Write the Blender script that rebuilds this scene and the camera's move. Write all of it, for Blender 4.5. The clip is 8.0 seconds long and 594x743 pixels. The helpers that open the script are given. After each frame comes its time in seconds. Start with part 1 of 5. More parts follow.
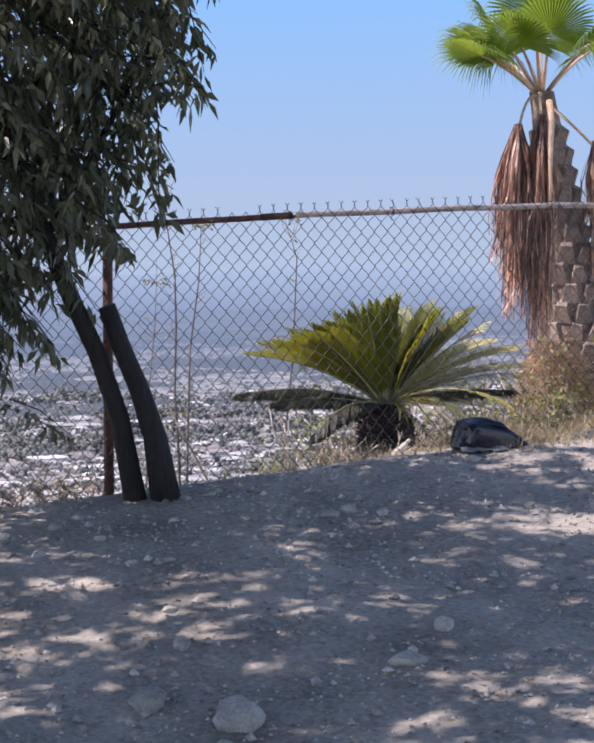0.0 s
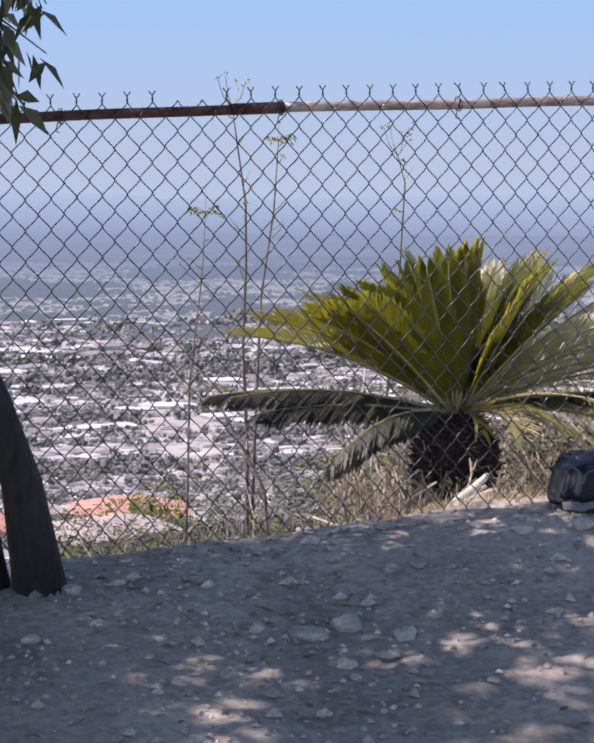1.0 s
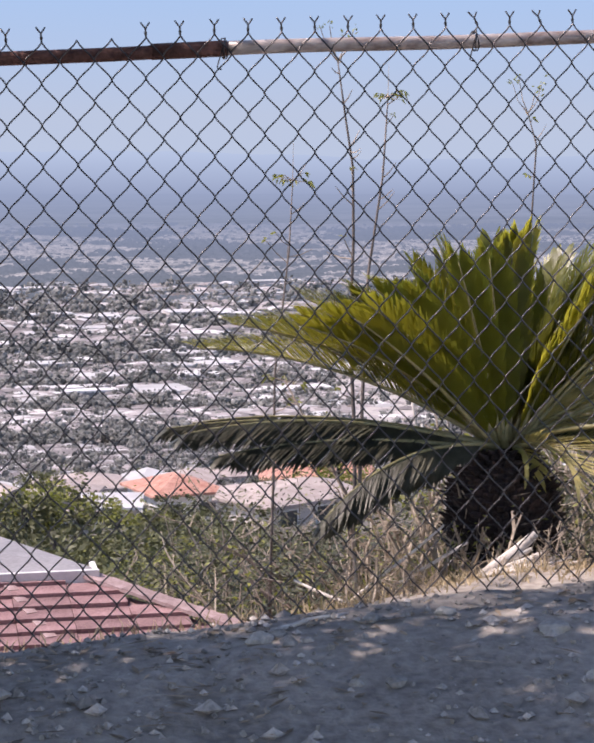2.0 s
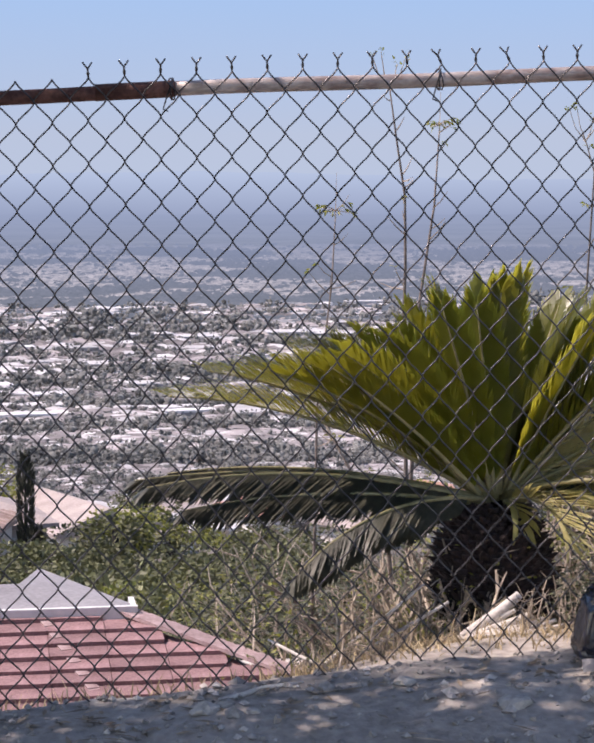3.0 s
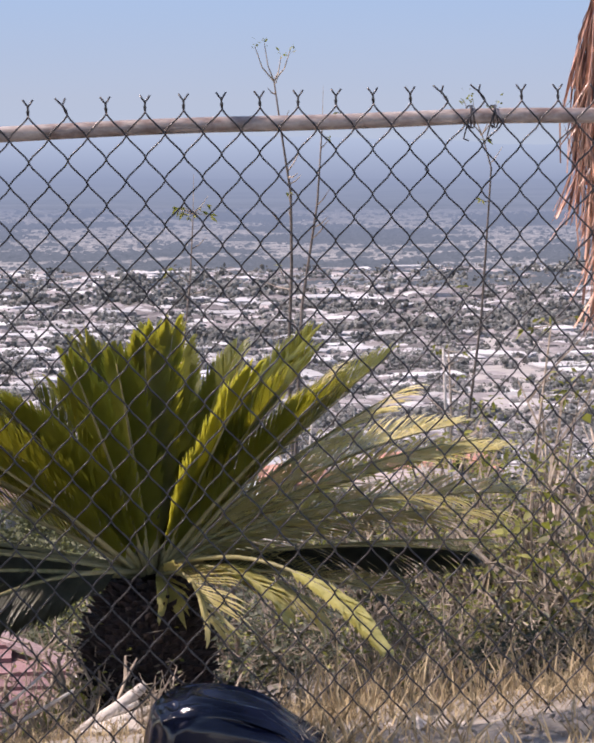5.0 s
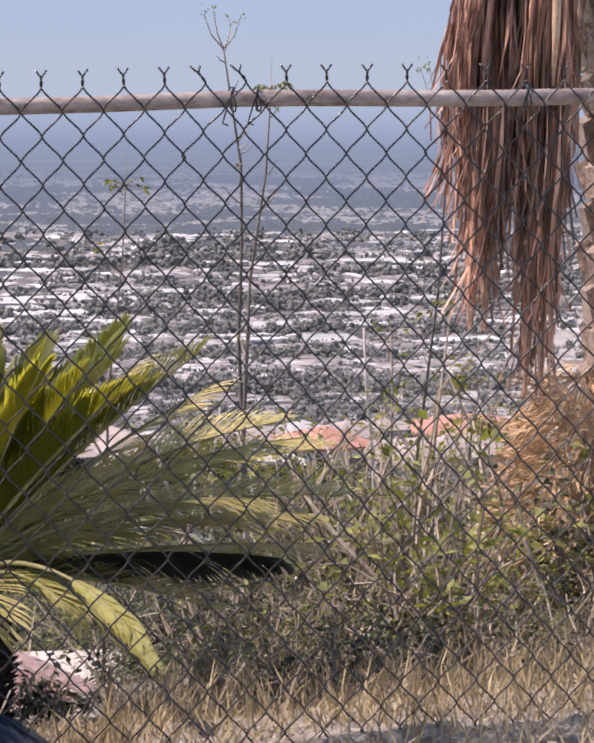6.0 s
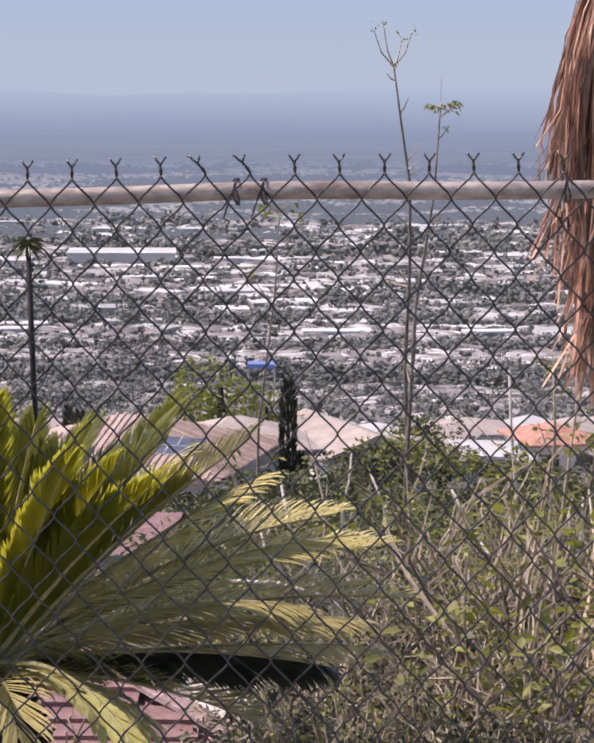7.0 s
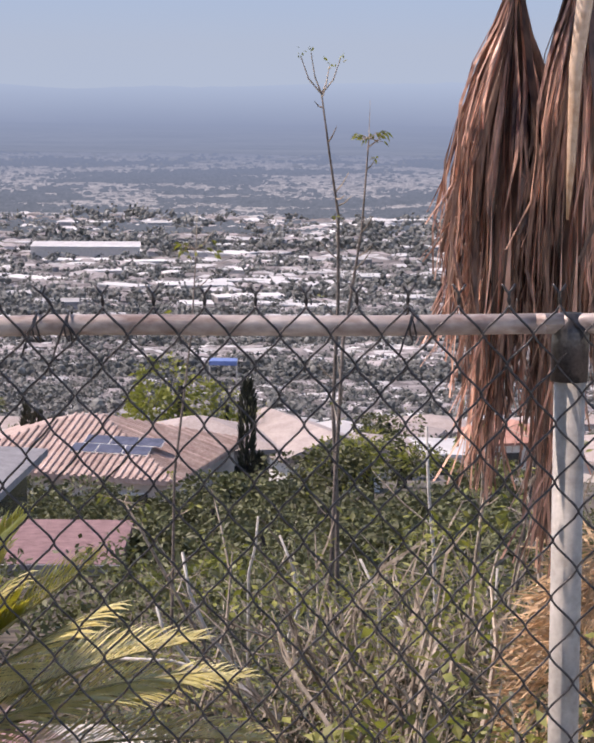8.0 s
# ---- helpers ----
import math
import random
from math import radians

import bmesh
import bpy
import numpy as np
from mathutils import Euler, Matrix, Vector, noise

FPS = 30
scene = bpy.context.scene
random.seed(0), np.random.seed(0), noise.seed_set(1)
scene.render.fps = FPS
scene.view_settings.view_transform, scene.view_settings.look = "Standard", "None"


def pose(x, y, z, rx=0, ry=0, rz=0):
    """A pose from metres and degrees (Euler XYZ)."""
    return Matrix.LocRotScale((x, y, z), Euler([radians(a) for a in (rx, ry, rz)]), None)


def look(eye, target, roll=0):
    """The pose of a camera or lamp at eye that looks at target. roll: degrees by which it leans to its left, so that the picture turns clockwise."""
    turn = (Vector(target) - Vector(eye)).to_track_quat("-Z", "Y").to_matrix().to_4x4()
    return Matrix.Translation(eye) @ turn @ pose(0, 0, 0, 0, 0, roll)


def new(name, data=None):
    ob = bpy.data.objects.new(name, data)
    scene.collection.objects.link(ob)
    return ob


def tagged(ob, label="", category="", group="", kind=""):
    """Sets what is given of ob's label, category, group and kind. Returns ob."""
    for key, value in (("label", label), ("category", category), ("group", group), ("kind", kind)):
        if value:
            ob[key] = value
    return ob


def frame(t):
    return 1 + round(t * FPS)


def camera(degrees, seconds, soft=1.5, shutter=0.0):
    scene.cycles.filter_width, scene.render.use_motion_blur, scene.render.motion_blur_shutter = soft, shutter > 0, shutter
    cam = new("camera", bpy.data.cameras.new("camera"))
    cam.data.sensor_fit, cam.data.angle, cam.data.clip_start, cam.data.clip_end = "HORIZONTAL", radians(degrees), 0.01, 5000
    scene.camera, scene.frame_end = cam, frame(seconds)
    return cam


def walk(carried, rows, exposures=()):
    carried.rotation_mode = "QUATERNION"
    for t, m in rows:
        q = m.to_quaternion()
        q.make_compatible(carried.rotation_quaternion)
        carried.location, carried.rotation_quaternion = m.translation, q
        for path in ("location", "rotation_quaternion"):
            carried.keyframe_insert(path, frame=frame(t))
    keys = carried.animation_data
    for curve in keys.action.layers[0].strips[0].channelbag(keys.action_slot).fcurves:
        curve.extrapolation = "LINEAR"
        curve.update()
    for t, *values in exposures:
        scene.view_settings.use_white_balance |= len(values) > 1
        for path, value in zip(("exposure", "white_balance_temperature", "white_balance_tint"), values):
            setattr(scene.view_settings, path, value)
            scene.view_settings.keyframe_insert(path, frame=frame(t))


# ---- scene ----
cam = camera(18.2, 8.0, 2.6)
PATH = [
    (0, (-3.574, -8.236, 0.837), (-2.771, -6.407, 0.746), -0.60),
    (0.5, (-2.068, -6.249, 0.867), (-1.417, -4.363, 0.73), 0.5),
    (1, (-1.606, -5.104, 0.883), (-0.984, -3.211, 0.712), 0.4),
    (1.5, (-1.11, -4.273, 0.891), (-0.584, -2.355, 0.679), 0.1),
    (2.8, (-0.328, -3.758, 0.973), (-0.011, -1.794, 0.773), 0.1),
    (3, (-0.32, -3.744, 0.975), (-0.007, -1.778, 0.783), 0.0),
    (3.5, (-0.086, -3.711, 1.031), (0.203, -1.741, 0.847), 0.1),
    (4, (0.089, -3.622, 1.064), (0.361, -1.65, 0.867), 0.0),
    (4.3, (0.232, -3.576, 1.092), (0.503, -1.604, 0.902), 0.0),
    (4.5, (0.327, -3.545, 1.111), (0.59, -1.574, 0.898), 0.0),
    (5, (0.669, -3.493, 1.166), (0.94, -1.524, 0.936), -0.0),
    (5.2, (0.783, -3.461, 1.168), (1.065, -1.495, 0.931), 0.1),
    (6.3, (1.383, -3.235, 1.268), (1.546, -1.261, 0.993), 0.2),
    (6.5, (1.486, -3.179, 1.329), (1.588, -1.201, 1.052), 0.2),
    (7, (1.619, -3.002, 1.377), (1.599, -1.022, 1.096), 0.3),
    (7.5, (1.687, -2.759, 1.484), (1.644, -0.779, 1.208), 0.3),
    (8, (1.836, -2.612, 1.562), (1.854, -0.633, 1.275), 0.6),
]
walk(cam, [(t, look(eye, target, roll)) for t, eye, target, roll in PATH],
     exposures=((0, 0.38, 6450, 23), (1.5, 0.42, 6800, 25), (3.5, 0.38, 6950, 25), (6.3, 0.30, 7050, 25), (8, 0.25, 7050, 24)))

# ---- light ----
SUN = Vector((-0.66, 0.10, 0.90)).normalized()
world = bpy.data.worlds.new("sky")
scene.world = world
world.use_nodes = True
sky = world.node_tree.nodes.new("ShaderNodeTexSky")
sky.sky_type = 'NISHITA'
sky.sun_disc = False
sky.sun_elevation = math.asin(SUN.z)
sky.sun_rotation = math.atan2(SUN.x, SUN.y)
sky.altitude = 200
sky.air_density = 0.72
sky.dust_density = 0.15
sky.ozone_density = 5.0
world.node_tree.nodes["Background"].inputs["Strength"].default_value = 0.23
cool = world.node_tree.nodes.new("ShaderNodeMix")
cool.data_type, cool.blend_type = 'RGBA', 'MULTIPLY'
cool.inputs[0].default_value = 1.0
cool.inputs[7].default_value = (1.10, 0.97, 0.80, 1)
world.node_tree.links.new(sky.outputs[0], cool.inputs[6])
world.node_tree.links.new(cool.outputs[2], world.node_tree.nodes["Background"].inputs["Color"])
sun_data = bpy.data.lights.new("sun", 'SUN')
sun_data.energy = 4.75
sun_data.angle = radians(0.53)
sun_data.color = (1.0, 0.94, 0.86)
sun_lamp = new("sun", sun_data)
sun_lamp.matrix_world = look(SUN * 50, (0, 0, 0))
scene.view_settings.exposure = 0.0

rng = random.Random(7)


# ---- materials ----
def material(name, dark, light, rough=0.8, scale=8.0, fine=60.0, bump=0.3, metal=0.0, through_light=0.0, through_colour=None,
             spread=0.0, stretch=(1, 1, 1), gloss=0.5, island=False):
    """Two-scale noise between two base colours, fine relief, and a piece to piece variation."""
    m = bpy.data.materials.new(name)
    m.use_nodes = True
    nt = m.node_tree
    n, l = nt.nodes, nt.links
    bsdf = n["Principled BSDF"]
    tex = n.new("ShaderNodeTexCoord")
    mp = n.new("ShaderNodeMapping")
    mp.inputs["Scale"].default_value = stretch
    l.new(tex.outputs["Object"], mp.inputs["Vector"])
    big = n.new("ShaderNodeTexNoise")
    big.inputs["Scale"].default_value = scale
    big.inputs["Detail"].default_value = 6
    small = n.new("ShaderNodeTexNoise")
    small.inputs["Scale"].default_value = fine
    small.inputs["Detail"].default_value = 4
    l.new(mp.outputs[0], big.inputs["Vector"])
    l.new(mp.outputs[0], small.inputs["Vector"])
    mean = n.new("ShaderNodeMath")
    mean.operation = 'MULTIPLY_ADD'
    mean.inputs[1].default_value = 0.55
    l.new(big.outputs[0], mean.inputs[0])
    half = n.new("ShaderNodeMath")
    half.operation = 'MULTIPLY'
    half.inputs[1].default_value = 0.45
    l.new(small.outputs[0], half.inputs[0])
    l.new(half.outputs[0], mean.inputs[2])
    ramp = n.new("ShaderNodeValToRGB")
    ramp.color_ramp.elements[0].position = 0.36
    ramp.color_ramp.elements[1].position = 0.64
    ramp.color_ramp.elements[0].color = (*dark, 1)
    ramp.color_ramp.elements[1].color = (*light, 1)
    l.new(mean.outputs[0], ramp.inputs[0])
    colour = ramp.outputs[0]
    if spread > 0:
        if island:
            pick = n.new("ShaderNodeNewGeometry").outputs["Random Per Island"]
        else:
            pick = n.new("ShaderNodeObjectInfo").outputs["Random"]
        rng_node = n.new("ShaderNodeMapRange")
        rng_node.inputs[3].default_value = 1 - spread
        rng_node.inputs[4].default_value = 1 + spread
        l.new(pick, rng_node.inputs[0])
        hsv = n.new("ShaderNodeHueSaturation")
        l.new(rng_node.outputs[0], hsv.inputs["Value"])
        l.new(colour, hsv.inputs["Color"])
        colour = hsv.outputs[0]
    l.new(colour, bsdf.inputs["Base Color"])
    bsdf.inputs["Roughness"].default_value = rough
    bsdf.inputs["Metallic"].default_value = metal
    bsdf.inputs["Specular IOR Level"].default_value = gloss
    if bump > 0:
        b = n.new("ShaderNodeBump")
        b.inputs["Strength"].default_value = bump
        b.inputs["Distance"].default_value = 0.01
        l.new(small.outputs[0], b.inputs["Height"])
        l.new(b.outputs[0], bsdf.inputs["Normal"])
    if through_light > 0:
        tr = n.new("ShaderNodeBsdfTranslucent")
        if through_colour:
            tr.inputs["Color"].default_value = (*through_colour, 1)
        else:
            l.new(colour, tr.inputs["Color"])
        mix = n.new("ShaderNodeMixShader")
        mix.inputs[0].default_value = through_light
        l.new(bsdf.outputs[0], mix.inputs[1])
        l.new(tr.outputs[0], mix.inputs[2])
        l.new(mix.outputs[0], n["Material Output"].inputs["Surface"])
    return m


def wild_ground(name):
    """Bare dirt near by, darkened on the brushy slope in place of shade, that gives way to dull grass, asphalt and
    yards in the valley.
    """
    m = material(name, (0.205, 0.183, 0.166), (0.46, 0.412, 0.366), 0.95, 1.9, 38, 1.0, gloss=0.2)
    n, l = m.node_tree.nodes, m.node_tree.links
    b = n["Principled BSDF"]
    near = b.inputs["Base Color"].links[0].from_socket
    sep = n.new("ShaderNodeSeparateXYZ")
    co = [k for k in n if k.type == 'TEX_COORD'][0].outputs["Object"]
    l.new(co, sep.inputs[0])
    # Brown soil, coloured darker behind the fence to stand in for shade under brush.
    brush_shade = n.new("ShaderNodeValToRGB")
    brush_shade.color_ramp.elements[0].position, brush_shade.color_ramp.elements[1].position = 0.38, 0.62
    brush_shade.color_ramp.elements[0].color = (0.045, 0.037, 0.030, 1)
    brush_shade.color_ramp.elements[1].color = (0.15, 0.122, 0.095, 1)
    l.new([k for k in n if k.type == 'TEX_NOISE'][0].outputs[0], brush_shade.inputs[0])
    slope = n.new("ShaderNodeMapRange")
    slope.inputs[1].default_value, slope.inputs[2].default_value = 0.9, 2.2
    l.new(sep.outputs[1], slope.inputs[0])
    cover = n.new("ShaderNodeMix")
    cover.data_type = 'RGBA'
    l.new(slope.outputs[0], cover.inputs[0])
    l.new(near, cover.inputs[6])
    l.new(brush_shade.outputs[0], cover.inputs[7])
    near = cover.outputs[2]
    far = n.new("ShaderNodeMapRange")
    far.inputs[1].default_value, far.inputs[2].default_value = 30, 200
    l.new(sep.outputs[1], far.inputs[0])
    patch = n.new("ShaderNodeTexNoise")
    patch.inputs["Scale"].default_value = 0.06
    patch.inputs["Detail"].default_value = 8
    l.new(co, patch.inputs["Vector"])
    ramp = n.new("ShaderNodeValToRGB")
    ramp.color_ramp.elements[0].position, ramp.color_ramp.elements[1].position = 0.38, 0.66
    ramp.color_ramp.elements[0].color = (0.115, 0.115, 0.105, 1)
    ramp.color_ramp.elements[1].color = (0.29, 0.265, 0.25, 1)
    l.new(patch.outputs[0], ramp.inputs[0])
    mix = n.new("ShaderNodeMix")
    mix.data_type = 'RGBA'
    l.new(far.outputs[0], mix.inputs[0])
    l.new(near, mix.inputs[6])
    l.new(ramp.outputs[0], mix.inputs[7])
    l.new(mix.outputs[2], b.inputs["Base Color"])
    return m


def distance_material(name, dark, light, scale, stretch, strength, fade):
    """Far-off land and hills: a faintly glowing backdrop with streaks, haze painted into its emission."""
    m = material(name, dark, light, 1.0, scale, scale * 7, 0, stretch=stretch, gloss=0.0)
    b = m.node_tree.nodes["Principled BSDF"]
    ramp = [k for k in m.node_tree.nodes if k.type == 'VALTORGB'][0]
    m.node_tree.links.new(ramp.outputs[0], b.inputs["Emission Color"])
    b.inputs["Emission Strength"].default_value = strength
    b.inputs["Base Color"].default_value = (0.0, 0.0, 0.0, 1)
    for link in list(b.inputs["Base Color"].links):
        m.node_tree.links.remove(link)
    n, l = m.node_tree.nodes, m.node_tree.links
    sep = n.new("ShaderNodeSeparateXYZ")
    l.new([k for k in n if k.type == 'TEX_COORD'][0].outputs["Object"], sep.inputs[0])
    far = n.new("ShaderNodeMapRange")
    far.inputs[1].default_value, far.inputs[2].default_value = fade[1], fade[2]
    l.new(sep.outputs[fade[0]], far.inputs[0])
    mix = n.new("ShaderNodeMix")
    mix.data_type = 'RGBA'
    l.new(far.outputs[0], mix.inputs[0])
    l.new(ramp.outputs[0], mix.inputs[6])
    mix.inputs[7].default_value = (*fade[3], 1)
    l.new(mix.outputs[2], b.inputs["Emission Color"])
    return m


SOIL = wild_ground("dry_soil")
STONE = material("field_stone", (0.28, 0.26, 0.24), (0.50, 0.47, 0.43), 0.9, 9, 90, 0.5, spread=0.3)
PEBBLE = material("pebble", (0.22, 0.205, 0.19), (0.52, 0.48, 0.45), 0.9, 9, 90, 0.3, spread=0.45, island=True)
LITTER = material("leaf_litter", (0.20, 0.14, 0.09), (0.48, 0.38, 0.28), 0.9, 9, 50, 0.2, spread=0.5, island=True, through_light=0.15)
ZINC = material("weathered_zinc", (0.038, 0.035, 0.038), (0.11, 0.103, 0.106), 0.36, 30, 200, 0.15, metal=0.7)
RAIL = material("rusty_galvanised_pipe", (0.22, 0.155, 0.14), (0.60, 0.53, 0.50), 0.48, 9, 70, 0.25, metal=0.25, stretch=(0.5, 1, 1))
RUST = material("rusted_pipe", (0.07, 0.030, 0.025), (0.19, 0.088, 0.07), 0.8, 14, 90, 0.4, metal=0.2)
POST = material("galvanised_post", (0.30, 0.275, 0.25), (0.50, 0.465, 0.43), 0.6, 8, 80, 0.1, metal=0.12)
CYCAD = material("cycad_leaflet", (0.085, 0.104, 0.018), (0.19, 0.205, 0.046), 0.34, 5, 40, 0.1, through_light=0.52, through_colour=(0.54, 0.51, 0.055), spread=0.35)
CYCAD_OLD = material("fading_cycad_leaflet", (0.46, 0.41, 0.14), (0.84, 0.76, 0.42), 0.42, 6, 40, 0.1, through_light=0.30, through_colour=(0.60, 0.52, 0.15), spread=0.25)
CYCAD_PALE = material("yellowing_cycad_leaflet", (0.40, 0.38, 0.12), (0.66, 0.62, 0.28), 0.45, 6, 40, 0.1, through_light=0.35, through_colour=(0.50, 0.46, 0.10), spread=0.2)
CYCAD_DARK = material("dark_cycad_leaflet", (0.040, 0.042, 0.029), (0.105, 0.102, 0.072), 0.5, 6, 40, 0.1, through_light=0.2, spread=0.2)
STALK = material("leaf_stalk", (0.16, 0.15, 0.06), (0.34, 0.30, 0.16), 0.5, 12, 70, 0.1)
CYCAD_BARK = material("cycad_bark", (0.012, 0.009, 0.009), (0.046, 0.029, 0.028), 0.9, 14, 70, 0.8)
BARK = material("dark_bark", (0.012, 0.011, 0.013), (0.036, 0.031, 0.032), 0.9, 10, 60, 0.8, stretch=(1, 1, 0.3))
LEAF = material("dark_drooping_leaf", (0.055, 0.064, 0.042), (0.135, 0.145, 0.100), 0.35, 6, 50, 0.1, through_light=0.18, through_colour=(0.14, 0.16, 0.04), spread=0.35, island=True)
PALM_BARK = material("palm_bark", (0.14, 0.10, 0.085), (0.40, 0.31, 0.26), 0.95, 8, 60, 0.8, spread=0.25)
PALM_FIBRE = material("palm_fibre", (0.40, 0.26, 0.15), (0.72, 0.52, 0.33), 0.85, 14, 80, 0.3, spread=0.35, island=True, through_light=0.15)
PALM_DEAD = material("dead_palm_leaf", (0.080, 0.028, 0.026), (0.80, 0.47, 0.34), 0.36, 9, 60, 0.3, spread=0.8, island=True, through_light=0.15, stretch=(1, 1, 0.2))
PALM_GREEN = material("fan_palm_leaf", (0.07, 0.13, 0.02), (0.16, 0.24, 0.04), 0.4, 6, 40, 0.1, through_light=0.45, through_colour=(0.36, 0.48, 0.05), spread=0.25, island=True)
PALM_STALK = material("palm_leaf_stalk", (0.42, 0.24, 0.14), (0.70, 0.52, 0.38), 0.5, 8, 60, 0.1, spread=0.3)
STRAW = material("dry_straw", (0.30, 0.23, 0.13), (0.60, 0.49, 0.32), 0.85, 6, 40, 0.1, spread=0.45, island=True, through_light=0.25)
TWIG = material("bare_twig", (0.15, 0.115, 0.085), (0.47, 0.395, 0.32), 0.85, 9, 60, 0.2, spread=0.45, island=True)
WEED = material("weed_leaf", (0.085, 0.098, 0.022), (0.29, 0.285, 0.075), 0.55, 6, 40, 0.1, through_light=0.35, through_colour=(0.30, 0.33, 0.05), spread=0.6, island=True)
# Undergrowth leaves coloured near black, standing in for shaded gaps between stems.
UNDER = material("shade_dark_undergrowth_leaf", (0.019, 0.024, 0.011), (0.066, 0.072, 0.030), 0.55, 6, 40, 0.1, through_light=0.15, spread=0.5, island=True)
DARKWEED = material("hedge_leaf", (0.055, 0.065, 0.028), (0.17, 0.175, 0.066), 0.55, 6, 40, 0.1, through_light=0.2, spread=0.5, island=True)
OLIVE = material("olive_foliage", (0.045, 0.052, 0.022), (0.135, 0.138, 0.055), 0.6, 6, 40, 0.1, through_light=0.2, spread=0.5, island=True)
DARKTWIG = material("dark_stalk", (0.07, 0.058, 0.05), (0.22, 0.18, 0.155), 0.85, 9, 60, 0.2, spread=0.3)
DRIFT = material("bleached_wood", (0.46, 0.42, 0.39), (0.72, 0.68, 0.64), 0.85, 12, 90, 0.4, stretch=(1, 1, 1))
PLASTIC = material("black_plastic_film", (0.004, 0.006, 0.018), (0.008, 0.012, 0.032), 0.20, 5, 25, 0.2, gloss=0.5)
SHINGLE = material("red_brown_shingle", (0.19, 0.105, 0.105), (0.35, 0.215, 0.215), 0.9, 5, 70, 0.5, spread=0.18)
PALEDIRT = material("pale_graded_dirt", (0.30, 0.275, 0.255), (0.47, 0.43, 0.40), 0.95, 0.05, 0.6, 0.0)
CAP = material("pale_ridge_cap", (0.28, 0.19, 0.185), (0.46, 0.34, 0.33), 0.9, 8, 70, 0.3, spread=0.15)
GREYROOF = material("grey_roof_coating", (0.20, 0.19, 0.20), (0.32, 0.31, 0.32), 0.85, 3, 40, 0.2)
WHITE = material("white_paint", (0.66, 0.65, 0.63), (0.82, 0.81, 0.79), 0.6, 3, 30, 0.1)
STUCCO = material("pale_stucco", (0.50, 0.45, 0.41), (0.68, 0.62, 0.58), 0.9, 1.0, 14, 0.2)
TILE = material("clay_roof_tile", (0.36, 0.245, 0.21), (0.58, 0.455, 0.40), 0.85, 1.5, 10, 0.2, spread=0.32)
REDTILE = material("red_roof_tile", (0.38, 0.16, 0.115), (0.60, 0.34, 0.265), 0.85, 1.5, 10, 0.2, spread=0.15)
TANROOF = material("tan_roof", (0.30, 0.25, 0.23), (0.46, 0.39, 0.36), 0.9, 1.0, 10, 0.2)
PANEL = material("solar_cell", (0.07, 0.075, 0.11), (0.13, 0.14, 0.19), 0.2, 2, 20, 0.0)
# Window panes; also the painted shade of the porch walls and fascia strip.
GLASS_AND_SHADE = material("dark_glass_and_shade", (0.03, 0.035, 0.04), (0.07, 0.08, 0.09), 0.15, 1, 9, 0.0)
BLUE = material("blue_tarpaulin", (0.11, 0.17, 0.38), (0.18, 0.25, 0.50), 0.5, 1, 8, 0.1)
CYPRESS = material("dark_columnar_foliage", (0.022, 0.026, 0.016), (0.07, 0.07, 0.045), 0.8, 2, 9, 0.2, spread=0.3, island=True)
# Valley foliage and walls: haze put into greyed, low-contrast base colours.
CITYTREE = material("haze_greyed_valley_foliage", (0.11, 0.113, 0.105), (0.235, 0.232, 0.215), 0.9, 0.02, 0.4, 0.0, spread=0.45, island=True)
CITYWALL = material("haze_paled_valley_walls", (0.26, 0.245, 0.245), (0.50, 0.47, 0.465), 0.9, 0.02, 0.3, 0.0, spread=0.5, island=True)
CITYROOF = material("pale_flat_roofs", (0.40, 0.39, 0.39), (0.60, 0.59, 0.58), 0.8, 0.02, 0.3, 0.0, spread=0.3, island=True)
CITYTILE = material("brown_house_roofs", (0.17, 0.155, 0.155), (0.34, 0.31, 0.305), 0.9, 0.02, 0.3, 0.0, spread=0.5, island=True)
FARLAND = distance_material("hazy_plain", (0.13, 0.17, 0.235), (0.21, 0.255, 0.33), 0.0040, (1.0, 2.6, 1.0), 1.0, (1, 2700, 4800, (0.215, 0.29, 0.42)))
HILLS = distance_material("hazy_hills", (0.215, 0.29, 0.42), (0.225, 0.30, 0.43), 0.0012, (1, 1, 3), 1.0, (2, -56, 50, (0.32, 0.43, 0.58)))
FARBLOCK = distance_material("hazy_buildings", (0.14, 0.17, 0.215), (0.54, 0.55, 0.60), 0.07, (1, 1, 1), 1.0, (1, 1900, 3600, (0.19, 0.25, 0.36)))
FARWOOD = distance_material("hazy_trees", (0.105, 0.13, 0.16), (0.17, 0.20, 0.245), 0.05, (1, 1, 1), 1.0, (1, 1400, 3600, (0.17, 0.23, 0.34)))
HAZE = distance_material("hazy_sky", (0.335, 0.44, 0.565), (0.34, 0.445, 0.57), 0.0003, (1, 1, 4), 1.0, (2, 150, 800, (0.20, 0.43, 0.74)))


